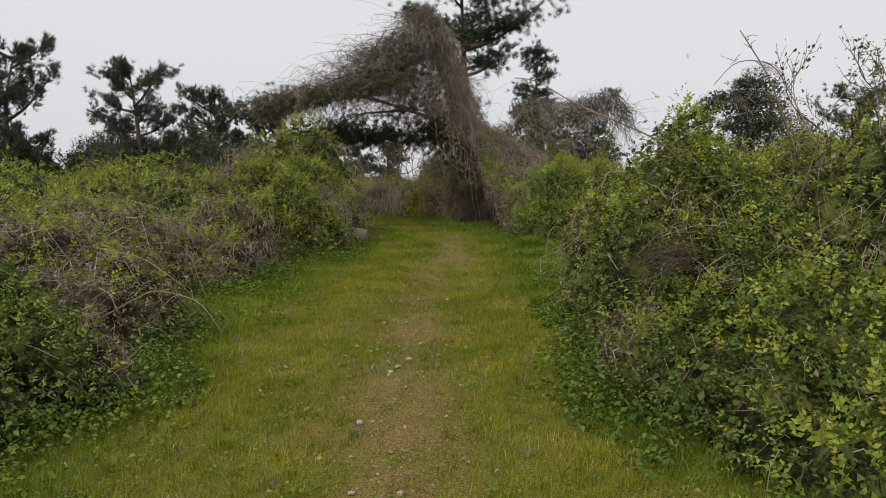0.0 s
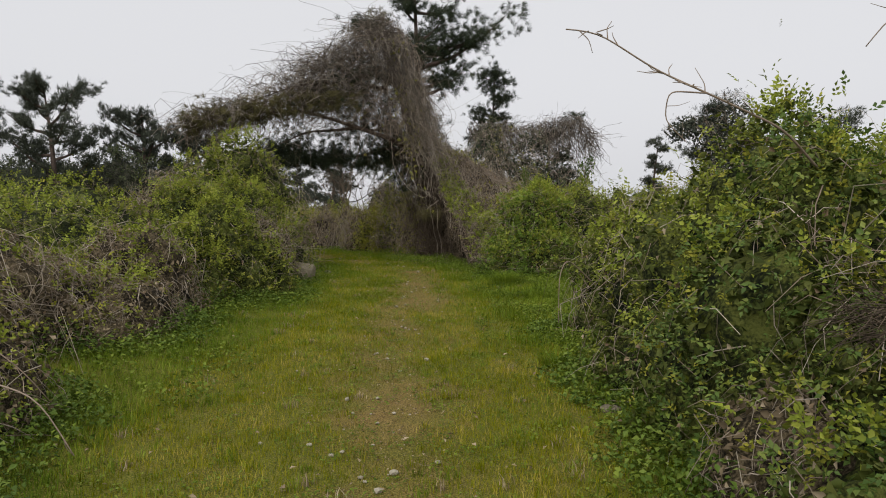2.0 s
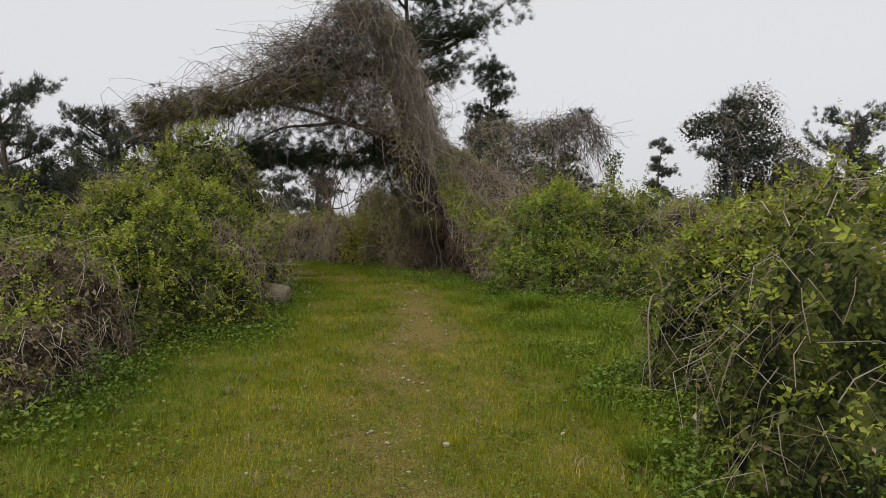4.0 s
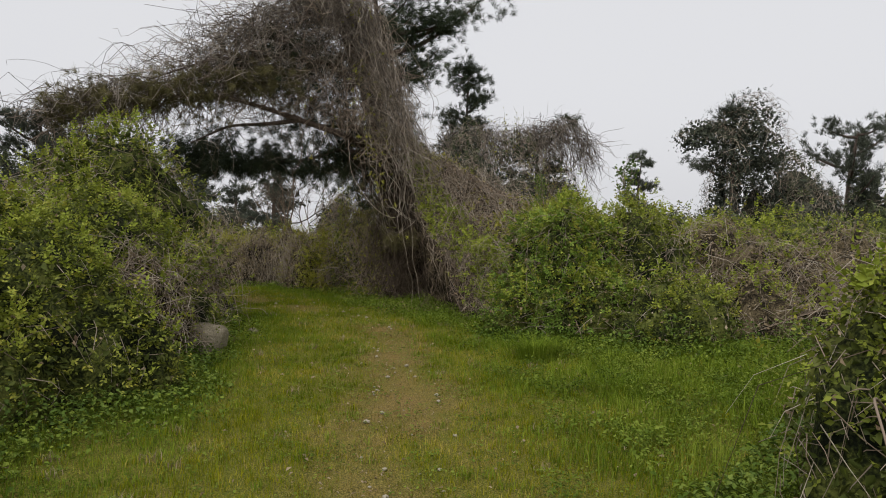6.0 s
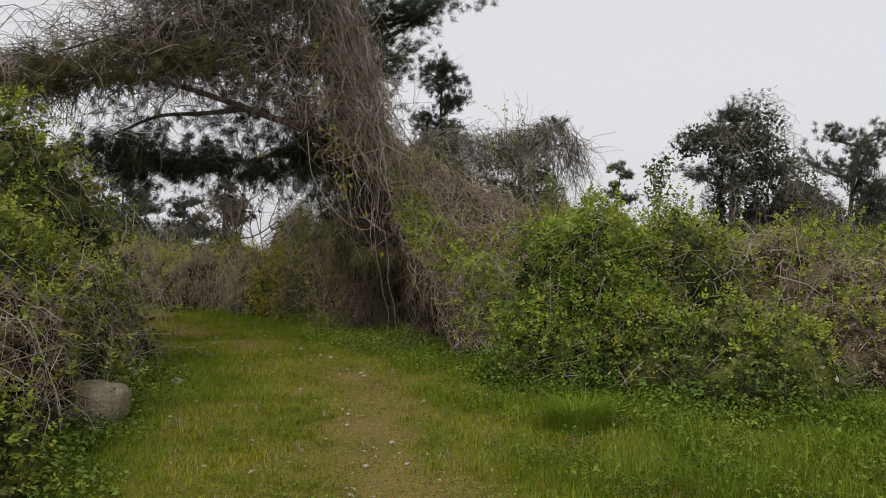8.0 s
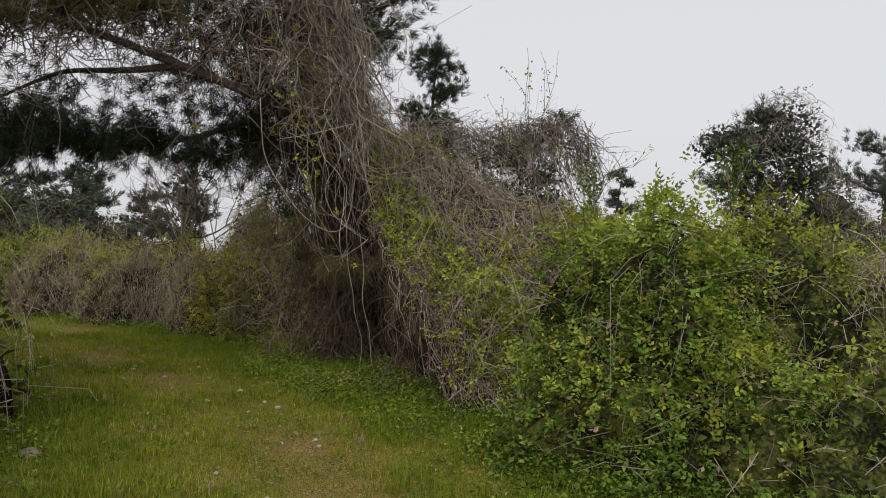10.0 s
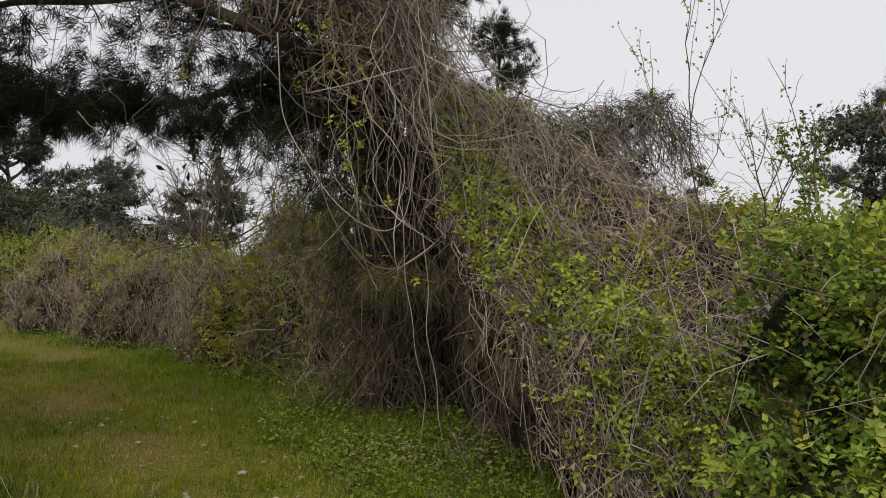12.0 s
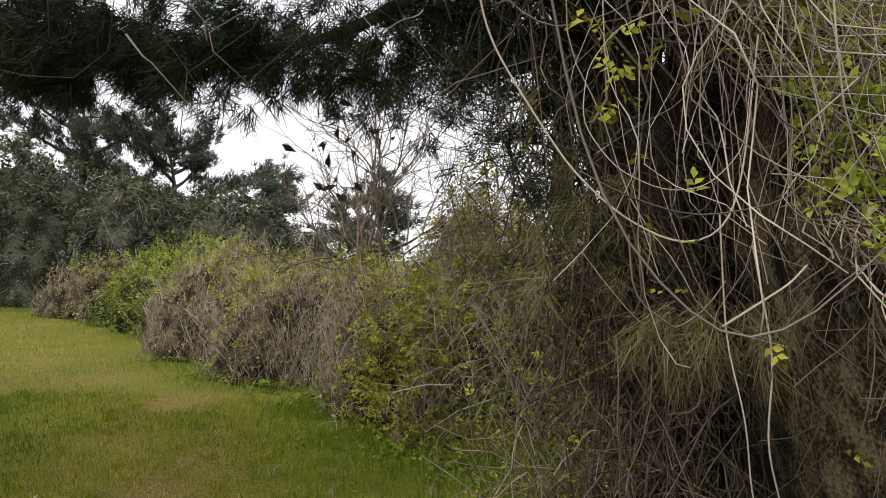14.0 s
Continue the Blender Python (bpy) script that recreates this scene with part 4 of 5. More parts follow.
def curtain(name, start, step, K, wobble, r, mat=VINE, sag=0.0, label="hanging dead grey stems", tied=None):
    p = wander(start, step, K, wobble, sag, tied)
    low = ground_z(p[:, :, 0], p[:, :, 1])
    p[:, :, 2] = np.maximum(p[:, :, 2], low + 0.01)
    p = p[~((p[:, :, 2] < 1.4) & (p[:, :, 0] < 0.42) & (p[:, :, 1] < 21.4)).any(axis=1)]
    if name in ("vine_curtain", "vine_fall", "vine_swag", "vine_mat"):
        out = ((p[:, :, 0] > 0.0) & (p[:, :, 2] > top_line(p[:, :, 0]) + 0.1)).any(axis=1)
        p = p[~out | (rng.uniform(size=len(p)) < 0.1)]
        bare = ((p[:, :, 2] < 3.05) & (p[:, :, 0] < np.interp(p[:, :, 2], [1.2, 3.0], [0.85, 0.6]))).any(axis=1)
        p = p[~bare | (rng.uniform(size=len(p)) < 0.22)]
    part(name, tubes(p, rng.uniform(0.55, 1.6, len(p)) * r, taper=0.6), mat, vines, label, kind="stuff")


# long fall from the top down to the slope, in bundles
n, groups = 560, 60
tie = rng.integers(0, groups, n)
x = (rng.normal(0.0, 0.4, groups)[tie] + rng.normal(0, 0.07, n)).clip(-1.3, 0.65)
y = rng.normal(20.8, 0.26, groups)[tie] + rng.normal(0, 0.06, n)
z = top_line(x) - rng.exponential(0.5, groups)[tie] - rng.exponential(0.2, n)
drop = np.minimum(rng.uniform(0.5, 1.0, n) * np.where(x < -0.35, 0.9, rng.uniform(1.0, 3.6, groups)[tie]), np.maximum(z - rng.uniform(2.1, 3.9, n), 0.3))
step = np.stack([drop * (rng.normal(0.4, 0.13, groups)[tie] + rng.normal(0, 0.08, n)), rng.normal(0, 0.1, groups)[tie] * drop, -drop], 1)
old = tie % 5 < 2
curtain("vine_curtain", np.stack([x, y, z], 1)[old], step[old], 17, 0.06, 0.0038, VINE, label="grey-brown hanging stems", tied=tie[old])
curtain("vine_curtain", np.stack([x, y, z], 1)[~old], step[~old], 17, 0.055, 0.0033, tied=tie[~old])
# bundle down the near edge
n = 300
x = rng.normal(0.3, 0.16, n)
z = rng.uniform(3.0, 5.2, n)
drop = np.minimum(rng.uniform(1.0, 3.2, n), z - rng.uniform(1.3, 2.4, n))
curtain("vine_fall", np.stack([x, 20.5 + rng.normal(0, 0.12, n), z], 1), np.stack([drop * rng.normal(0.35, 0.07, n), rng.normal(0.02, 0.05, n) * drop, -drop], 1), 17, 0.05, 0.0031, STEM, label="pale grey vine stems in a bundle")
# the close dark tangle inside the crown and along the arm
n = 3000
x = np.where(rng.uniform(size=n) < 0.72, rng.uniform(-2.3, 0.85, n), rng.uniform(-5.0, -2.2, n))
lower = np.interp(x, [-5, -2.4, -1.2, -0.4, 0.2, 0.9], [3.5, 3.72, 3.75, 3.5, 2.9, 2.6])
z = lower + (top_line(x) - 0.15 - lower) * rng.uniform(0, 1, n)
L = rng.uniform(0.2, 0.6, n)
curtain("vine_tangle", np.stack([x, 20.95 + rng.normal(0, 0.2, n), z], 1), rand_dirs(n) * L[:, None] * [1, 0.5, 0.8] - np.stack([0 * L, 0 * L, 0.25 * L], 1), 6, 0.05, 0.0065, STEM_BROWN, label="close brown tangle of old stems")
# matted over the arm, and its fringe
n = 1000
x = rng.uniform(-4.9, 0.2, n)
z = top_line(x) - rng.exponential(0.28, n)
L = rng.uniform(0.3, 1.1, n)
curtain("vine_mat", np.stack([x, 20.65 + rng.normal(0, 0.28, n), z], 1), np.stack([-L * rng.normal(0.5, 0.5, n), rng.normal(0, 0.3, n), -L * rng.uniform(-0.1, 0.8, n)], 1), 9, 0.06, 0.0045, sag=-0.08, label="matted dead stems over the arm")
n = 330
x = rng.uniform(-5.0, -0.2, n)
z = np.interp(x, [-5, -3.3, -2.1, -0.2], [3.5, 3.7, 3.8, 3.6]) + rng.normal(0, 0.12, n)
L = rng.exponential(0.42, n).clip(0.15, 1.5)
curtain("vine_fringe", np.stack([x, 20.65 + rng.normal(0, 0.25, n), z], 1), np.stack([rng.normal(-0.05, 0.15, n), rng.normal(0, 0.1, n), -L], 1), 9, 0.03, 0.0026, STEM_SHADE, label="thin fringe under the arm")
n = 1300
x = rng.uniform(-2.4, 0.75, n)
z = top_line(x) - rng.exponential(0.6, n)
L = rng.uniform(0.25, 0.9, n)
curtain("vine_mat", np.stack([x, 20.7 + rng.normal(0, 0.3, n), z], 1), rand_dirs(n) * L[:, None] + np.stack([0 * L, 0 * L, -0.5 * L], 1), 7, 0.04, 0.0042, label="brown matted stems of the crown")
# swags that hang in bows between the stems
n = 110
x = rng.normal(0.25, 0.45, n)
run = rng.normal(0.45, 0.3, n)
curtain("vine_swag", np.stack([x, 20.55 + rng.normal(0, 0.22, n), np.minimum(rng.uniform(1.7, 4.6, n), top_line(x) - 0.1)], 1), np.stack([run, rng.normal(0, 0.15, n), -np.abs(run) * rng.uniform(-0.3, 0.8, n)], 1), 15, 0.014, 0.0034, VINE, sag=0.42, label="bowed vine stems")
# wispy ends above the arm
n = 110
x = rng.uniform(-4.8, -0.6, n)
curtain("vine_wisp", np.stack([x, 20.65 + rng.normal(0, 0.25, n), top_line(x) - 0.1], 1), np.stack([rng.normal(-0.25, 0.25, n), rng.normal(0, 0.15, n), rng.uniform(0.05, 0.4, n)], 1), 9, 0.035, 0.003, label="curling ends against the sky")
# skirt round the trunk, its shade put into the stem colour
n = 300
a = rng.uniform(-0.15, 1.2, n)
z = rng.uniform(0.6, 2.9, n)
fy = 21.55 + 0.5 * np.abs(a - 0.2) + rng.normal(0, 0.25, n)
x = a * 0.75 + np.interp(z, [0.3, 3.4], [0.75, -0.15])
L = np.minimum(rng.uniform(0.3, 1.6, n), z - 0.25)
curtain("vine_skirt", np.stack([x, fy, z], 1), np.stack([L * rng.normal(0.12, 0.2, n), rng.normal(0, 0.12, n), -L], 1), 10, 0.05, 0.0036, STEM_SHADE, label="brown tangle round the trunk, darkened for its shade")
# stems that climb the trunk, coloured dark for the shade there
n = 200
u = rng.uniform(0.05, 1, n)
tx, ty, tz = np.interp(u, [0, 0.45, 1], [0.95, 0.35, -0.4]), np.interp(u, [0, 0.45, 1], [22.1, 21.5, 20.95]), np.interp(u, [0, 0.45, 1], [0.6, 2.4, 4.6])
L = np.minimum(rng.uniform(0.4, 1.4, n), tz - 0.25)
curtain("vine_climber", np.stack([tx + rng.normal(-0.06, 0.17, n), ty - 0.16 + rng.normal(0, 0.12, n), tz], 1), np.stack([L * rng.normal(0.3, 0.14, n), L * rng.normal(0.25, 0.15, n), -L], 1), 9, 0.045, 0.004, STEM_SHADE, label="stems climbing the trunk, darkened for shade")
# the bank of vines that falls from the pine to the grass
def slope_z(x, y):
    rise = np.interp(y, [19.0, 19.25, 19.5, 19.9, 20.2, 20.5, 20.9, 21.7], [0.25, 0.65, 1.02, 1.4, 1.7, 1.98, 2.7, 3.6])
    crest = np.interp(x, [0.6, 1.0, 1.5, 2.0, 2.5, 3.2, 4.2], [3.8, 3.15, 2.8, 2.5, 2.25, 1.95, 1.75])
    p = np.stack([x, y, 0 * x], -1)
    return np.minimum(rise, crest) + 0.09 * fbm(p, 1.2, 2) + 0.06 * fbm(p, 4.0, 2)


def slope_left(y):
    return np.interp(y, [19.0, 19.6, 20.4, 20.9, 22.2], [1.45, 1.2, 1.0, 0.8, 0.75])


def slope_spots(n, power=1.0):
    y = 19.05 + 2.75 * rng.uniform(0, 1, n) ** power
    x = slope_left(y) + (4.0 - slope_left(y)) * rng.uniform(0, 1, n) ** 1.2
    return x, y


rows, columns = 34, 32
sy = np.linspace(19.0, 22.3, rows)[:, None] + np.zeros((1, columns))
sx = slope_left(sy) + (4.0 - slope_left(sy)) * np.linspace(0, 1, columns)[None, :]
sz = slope_z(sx, sy) - 0.1
sx[:, 0] += 0.3
for edge in (np.s_[0, :], np.s_[-1, :], np.s_[:, 0], np.s_[:, -1]):
    sz[edge] = ground_z(sx[edge], sy[edge]) - 0.05
sx[:, 0] += 0.25
si = (np.arange(rows - 1)[:, None] * columns + np.arange(columns - 1)[None, :]).reshape(-1, 1)
# sheet below the stems, coloured like the shade in their gaps
part("shaded_heart", (np.stack([sx, sy, sz], -1).reshape(-1, 3), si + [0, 1, columns + 1, columns]), HEART_SHADE_BROWN, vines, "dark core surface, shade between the stems put into its colour", smooth=True)


def slope_stems(n, lengths, along, lift, r, mat, label, power=1.0):
    x, y = slope_spots(n, power)
    L = rng.uniform(*lengths, n)[:, None]
    d = unit(np.stack([rng.normal(along[0], 0.6, n), rng.normal(along[1], 0.45, n)], 1))
    s = np.linspace(0, 1, 6)[None, :]
    turn = np.cumsum(rng.normal(0, 0.045, (n, 6, 2)), axis=1)
    px, py = x[:, None] + d[:, :1] * L * s + turn[:, :, 0], y[:, None] + d[:, 1:] * L * s + turn[:, :, 1]
    off = rng.exponential(lift, (n, 1)) * (0.4 + np.sin(s * 3.0)) + 0.015
    pz = np.maximum(slope_z(px, py) - 0.06 + off, ground_z(px, py) + 0.01)
    ok = (px > slope_left(py) - 0.12).all(axis=1) & (py > 18.85).all(axis=1)
    part("vine_slope", tubes(np.stack([px, py, pz], -1)[ok], rng.uniform(0.6, 1.6, int(ok.sum())) * r, taper=0.6), mat, vines, label, kind="stuff")


slope_stems(1500, (0.15, 0.6), (0.2, -0.3), 0.03, 0.0034, STEM_BROWN, "brown dry stems strewn down the slope")
slope_stems(900, (0.15, 0.55), (0.1, -0.2), 0.035, 0.0042, STEM_SHADE, "dark stems strewn down the slope")
slope_stems(1700, (0.15, 0.7), (0.3, -0.25), 0.045, 0.0027, STEM, "pale dry stems strewn down the slope")
slope_stems(420, (0.3, 0.8), (0.1, -0.2), 0.1, 0.003, STEM, "pale stems arching at the foot", 2.2)
# stems that hang over the dark hollow at the foot of the trunk, coloured for its shade
n = 260
y = rng.uniform(19.5, 21.2, n)
x = slope_left(y) + rng.uniform(-0.05, 0.3, n)
z = slope_z(x, y) + 0.02
L = np.minimum(rng.exponential(0.6, n) + 0.15, z - 0.3)
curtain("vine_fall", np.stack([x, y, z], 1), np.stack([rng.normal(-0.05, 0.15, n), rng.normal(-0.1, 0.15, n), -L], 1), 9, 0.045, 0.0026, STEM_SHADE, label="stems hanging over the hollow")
# close stems on the trunk's foot, darkened to carry the hollow's shade
n = 420
z = rng.uniform(0.35, 2.4, n)
x = np.interp(z, [0.2, 2.4], [0.92, 0.6]) + rng.normal(0, 0.2, n)
L = np.minimum(rng.uniform(0.2, 0.9, n), z - 0.2)
curtain("vine_skirt", np.stack([x, 21.72 + 0.5 * np.abs(x - 0.75) + rng.normal(0, 0.07, n), z], 1), np.stack([rng.normal(0, 0.2, n), rng.normal(0, 0.06, n), -L], 1), 8, 0.05, 0.0055, STEM_SHADE, label="stems matted round the trunk, darkened for shade")
x, y = slope_spots(1700)
pc = np.stack([x, y, slope_z(x, y) - 0.02 + rng.exponential(0.03, len(x))], 1)
part("dead_leaf_litter", leaves(pc, rand_dirs(len(pc)) + [0, -0.5, 0.7], 0.05 * rng.uniform(0.5, 1.4, len(pc))), LEAF_DEAD, vines, "withered pale leaves caught in the stems", kind="stuff")
# twigs and buds that blur the trunk's foot into the hedge
n = 420
z = rng.uniform(0.3, 2.3, n)
x = rng.normal(0.3, 0.22, n)
start = np.stack([x, 21.95 + rng.normal(0, 0.15, n), z], 1)
L = np.minimum(rng.uniform(0.2, 0.7, n), z - 0.2)
curtain("vine_skirt", start, np.stack([rng.normal(0, 0.2, n), rng.normal(-0.05, 0.1, n), -L * rng.choice([1, -0.6], n)], 1), 7, 0.04, 0.0032, STEM_BROWN, label="brown twigs beside the trunk")
pc = start[rng.uniform(size=n) < 0.75] + [0, -0.1, 0]
pc = np.repeat(pc, 2, 0) + rng.normal(size=(len(pc) * 2, 3)) * 0.1
part("olive_foliage", sprays(pc, unit(rand_dirs(len(pc)) + [0, -0.6, 0.3]), 0.026), LEAF_OLIVE, vines, "sparse olive buds", kind="stuff")
# leaves on the slope: bright along its near edge, olive above, green at the foot
x, y = slope_spots(6500)
pc = np.stack([x, y, slope_z(x, y) + rng.exponential(0.05, len(x))], 1)
rich = fbm(pc, 1.0, 2) + rng.normal(0, 0.25, len(pc))
band = np.exp(-((x - np.interp(y, [19.2, 20.0, 20.5], [2.1, 1.6, 1.2])) / 0.5) ** 2) * (y > 19.1) * (y < 20.6)
for name, sel, size, mat, label in (("bud_foliage", rich + 1.3 * band > 0.65, 0.04, LEAF_BUD, "bright green young leaves"), ("olive_foliage", (rich > 0.1) & (rich + 1.3 * band <= 0.65) & (y > 19.6), 0.034, LEAF_OLIVE, "yellow-green budding leaves"), ("foot_foliage", (rich > 0.1) & (y < 19.6), 0.034, LEAF, "small green leaves low on the slope")):
    part(name, sprays(pc[sel], unit(rand_dirs(int(sel.sum())) * 0.8 + [-0.2, -0.7, 0.5]), size), mat, vines, label, kind="stuff")

n = 520
x = rng.normal(0.0, 0.35, n)
pc = np.stack([x, rng.normal(20.6, 0.2, n), top_line(x) - rng.uniform(0.4, 3.2, n)], 1)
pc = pc[fbm(pc, 1.2, 2) > 0.05]
part("bud_foliage", sprays(pc, unit(rand_dirs(len(pc)) + [0, -0.6, 0.2]), 0.034), LEAF_OLIVE, vines, "yellow-green budding leaves", kind="stuff")
for pts, r in (([(-0.2, 20.5, 3.1), (-0.16, 20.5, 2.6), (-0.11, 20.5, 2.45), (0.01, 20.5, 2.26), (0.17, 20.5, 2.03), (0.33, 20.48, 1.88), (0.5, 20.46, 1.79), (0.61, 20.45, 1.79), (0.69, 20.45, 1.86), (0.73, 20.45, 2.05), (0.78, 20.5, 2.5)], 0.0042),
               ([(0.5, 20.5, 2.6), (0.3, 20.45, 2.5), (0.2, 20.4, 2.35), (0.19, 20.4, 2.17), (0.3, 20.38, 2.02), (0.46, 20.38, 1.95), (0.6, 20.4, 1.97), (0.72, 20.42, 2.1), (0.76, 20.5, 2.35)], 0.002),
               ([(0.63, 20.3, 1.53), (0.73, 20.3, 1.6), (0.83, 20.3, 1.67), (0.9, 20.35, 1.73)], 0.0045),
               ([(0.7, 20.6, 1.9), (0.72, 20.55, 1.45), (0.78, 20.5, 1.2), (0.8, 20.5, 0.95), (0.9, 20.55, 0.7), (0.86, 20.6, 0.2)], 0.0032),
               ([(0.85, 20.7, 1.8), (0.9, 20.6, 1.4), (0.88, 20.6, 1.1), (0.98, 20.6, 0.75), (0.99, 20.62, 0.5), (1.08, 20.65, 0.2)], 0.004)):
    part("loop_stem", one_tube(pts, r, r * 0.7, 7), STEM, vines, "thick pale vine stem", smooth=True)
n = 26
hc = np.stack([rng.normal(-1.0, 0.16, n), 22.45 + rng.normal(0, 0.1, n), rng.uniform(2.05, 2.95, n)], 1)
for c in hc:
    part("withered_leaf", leaves(c[None] + 0, unit(rng.normal(size=(1, 3)) * [1, 1, 0.2]), np.array([rng.uniform(0.07, 0.11)]), 0.45, 0.1), LEAF_BLACK, vines, "black withered leaf")

for c, size in (((1.9, 16.83, 1.2), 0.1), ((1.85, 16.85, 0.6), 0.11), ((2.8, 16.7, 0.6), 0.14), ((2.6, 16.68, 1.0), 0.08), ((2.2, 16.7, 0.85), 0.07)):
    alone("dead_leaf", leaves(np.array([c]), np.array([[-0.2, -1.0, 0.3]]), np.array([size * 0.5]), 0.6, 0.28, 0.3), LEAF_DEAD, "large pale withered leaf caught in the brambles", "leaf", "withered leaves", at=c)

# dead vines on the low pine behind
vines = thing("dead_vine", (5.0, 29.3, gz(5.0, 29.3)), "dead vines draped over a low arched pine limb", "vine")
n = 1100
x = rng.uniform(2.6, 7.0, n)
curtain("vine_drape", np.stack([x, 29.3 + rng.normal(0, 0.3, n), np.interp(x, [3.0, 4.5, 6.4, 7.0], [4.6, 4.5, 4.9, 4.2]) - rng.exponential(0.25, n)], 1), np.stack([rng.normal(0.25, 0.35, n), rng.normal(0, 0.2, n), -rng.uniform(0.15, 1.3, n)], 1), 7, 0.05, 0.0068)

n = 160
x = rng.uniform(3.4, 7.0, n)
curtain("vine_wisp", np.stack([x, 29.3 + rng.normal(0, 0.25, n), np.interp(x, [3.0, 4.5, 6.4, 7.0], [4.6, 4.5, 4.9, 4.2])], 1), np.stack([rng.normal(0.3, 0.3, n), rng.normal(0, 0.15, n), rng.uniform(-0.3, 0.3, n)], 1), 8, 0.05, 0.005, STEM_SHADE, label="curling dark ends against the sky")

# ---- dry stems along the hedge ----
stand = []
for cx, cy, rx, ry, h in ((-0.75, 25.3, 0.8, 0.9, 1.0), (-1.5, 26.5, 1.2, 0.95, 0.95), (-2.3, 27.5, 1.2, 0.8, 0.95), (-3.2, 28.4, 1.2, 1.1, 0.95), (-3.8, 29.2, 1.1, 0.8, 0.95)):
    n = 260
    a = np.radians(rng.uniform(165, 300, n))
    k = rng.uniform(0.8, 1.06, n)
    q = np.stack([cx + rx * k * np.cos(a), cy + ry * k * np.sin(a)], 1)
    q = np.concatenate([q, ground_z(q[:, 0], q[:, 1])[:, None]], 1)
    L = h * rng.uniform(0.35, 1.1, n)
    stand.append(wander(q, np.stack([L * rng.normal(0, 0.2, n), L * rng.normal(0, 0.2, n), L], 1), 5, 0.02))
stand = np.concatenate(stand)
alone("dry_stem_stand", tubes(stand, rng.uniform(0.0016, 0.0042, len(stand))), STEM, "upright dry pale stems along the hedge", "dry stems", kind="stuff")

# ---- bare shrubs, saplings and canes ----
def branching(p, d, L, r, depth, out, spread=0.5, up=0.1):
    K = 5
    pts = [np.array(p, float)]
    d = unit(np.array(d, float))
    for _ in range(K - 1):
        d = unit(d + rng.normal(size=3) * 0.13 + [0, 0, up * 0.2])
        pts.append(pts[-1] + d * L / (K - 1))
    out.append((np.array(pts), r))
    if depth:
        for i in (2, 3, 4):
            for _ in range(1 if i < 4 else 2):
                branching(pts[i], unit(d + rng.normal(size=3) * spread + [0, 0, up]), L * rng.uniform(0.5, 0.75), r * 0.62, depth - 1, out, spread, up)


def bare_shrub(name, base, d, L, r, depth, label, category, spread=0.5, mat=STEM_BROWN, leaf=None, count=0, size=0.03, up=0.1):
    out = []
    branching(base, d, L, r, depth, out, spread, up)
    root = thing(name, base, label, category)
    part("stem", tubes(out[0][0][None], np.array([out[0][1]]), 6), mat, root, smooth=True)
    rest = out[1:]
    if rest:
        part("twigs_tangle", tubes(np.stack([q for q, _ in rest]), np.array([w for _, w in rest]), 4), mat, root, kind="stuff")
    if leaf:
        tips = np.concatenate([q[1:] for q, _ in rest])
        c = tips[rng.integers(0, len(tips), count)] + rng.normal(size=(count, 3)) * size * 0.7
        part("foliage", leaves(c, rand_dirs(count) + [0, 0, 0.5], size * rng.uniform(0.6, 1.3, count)), leaf, root, "young leaves", kind="stuff")
    return root


bare_shrub("bare_shrub", (-1.1, 26.6, gz(-1.1, 26.6)), (-0.15, 0, 1), 1.5, 0.03, 4, "bare dark shrub with fine leafless twigs", "shrub", 0.6, STEM_SHADE)
bare_shrub("bare_shrub", (-1.25, 26.5, gz(-1.25, 26.5)), (-0.45, 0, 1), 1.7, 0.026, 4, "bare dark shrub with fine leafless twigs", "shrub", 0.55, STEM_SHADE)
bare_shrub("bare_shrub", (-0.8, 25.8, gz(-0.8, 25.8)), (-0.5, 0.1, 1), 1.5, 0.02, 4, "bare dark shrub with fine leafless twigs", "shrub", 0.6, STEM_SHADE)
bare_shrub("sapling", (2.75, 20.07, 1.7), (-0.36, 0, 1), 0.95, 0.007, 2, "thin budding sapling above the brambles", "sapling", 0.28, STEM_SHADE, LEAF_OLIVE, 160, 0.03, up=0.3)
bare_shrub("bare_shrub", (3.15, 19.9, 1.3), (-0.1, 0, 1), 0.8, 0.01, 3, "bare twiggy shrub above the brambles", "shrub", 0.5, STEM_SHADE, LEAF_OLIVE, 120, 0.03)
bare_shrub("sapling", (2.75, 18.9, 1.5), (-0.05, 0, 1), 0.5, 0.01, 2, "leafy sapling above the brambles", "sapling", 0.35, STEM_BROWN, LEAF_DARK, 520, 0.03, up=0.4)
bare_shrub("sapling", (4.1, 18.9, 1.5), (0, 0, 1), 0.6, 0.012, 2, "leafy sapling above the brambles", "sapling", 0.45, STEM_BROWN, LEAF_DARK, 260, 0.06, up=0.4)
bare_shrub("thorn_sapling", (3.0, 6.5, 1.3), (0.12, 0, 1), 0.7, 0.012, 3, "thorny half-bare sapling with a few leaves", "sapling", 0.55, STEM_SHADE, LEAF_DARK, 220, 0.04, up=0.3)
bare_shrub("thorn_sapling", (3.5, 6.2, 1.3), (0.2, 0, 1), 0.75, 0.013, 3, "thorny half-bare sapling with a few leaves", "sapling", 0.6, STEM_SHADE, LEAF, 260, 0.04, up=0.2)
bare_shrub("thorn_sapling", (2.5, 8.0, 1.4), (-0.05, 0, 1), 0.36, 0.012, 3, "thorny half-bare sapling with a few leaves", "sapling", 0.6, STEM_SHADE, LEAF, 500, 0.04, up=0.2)


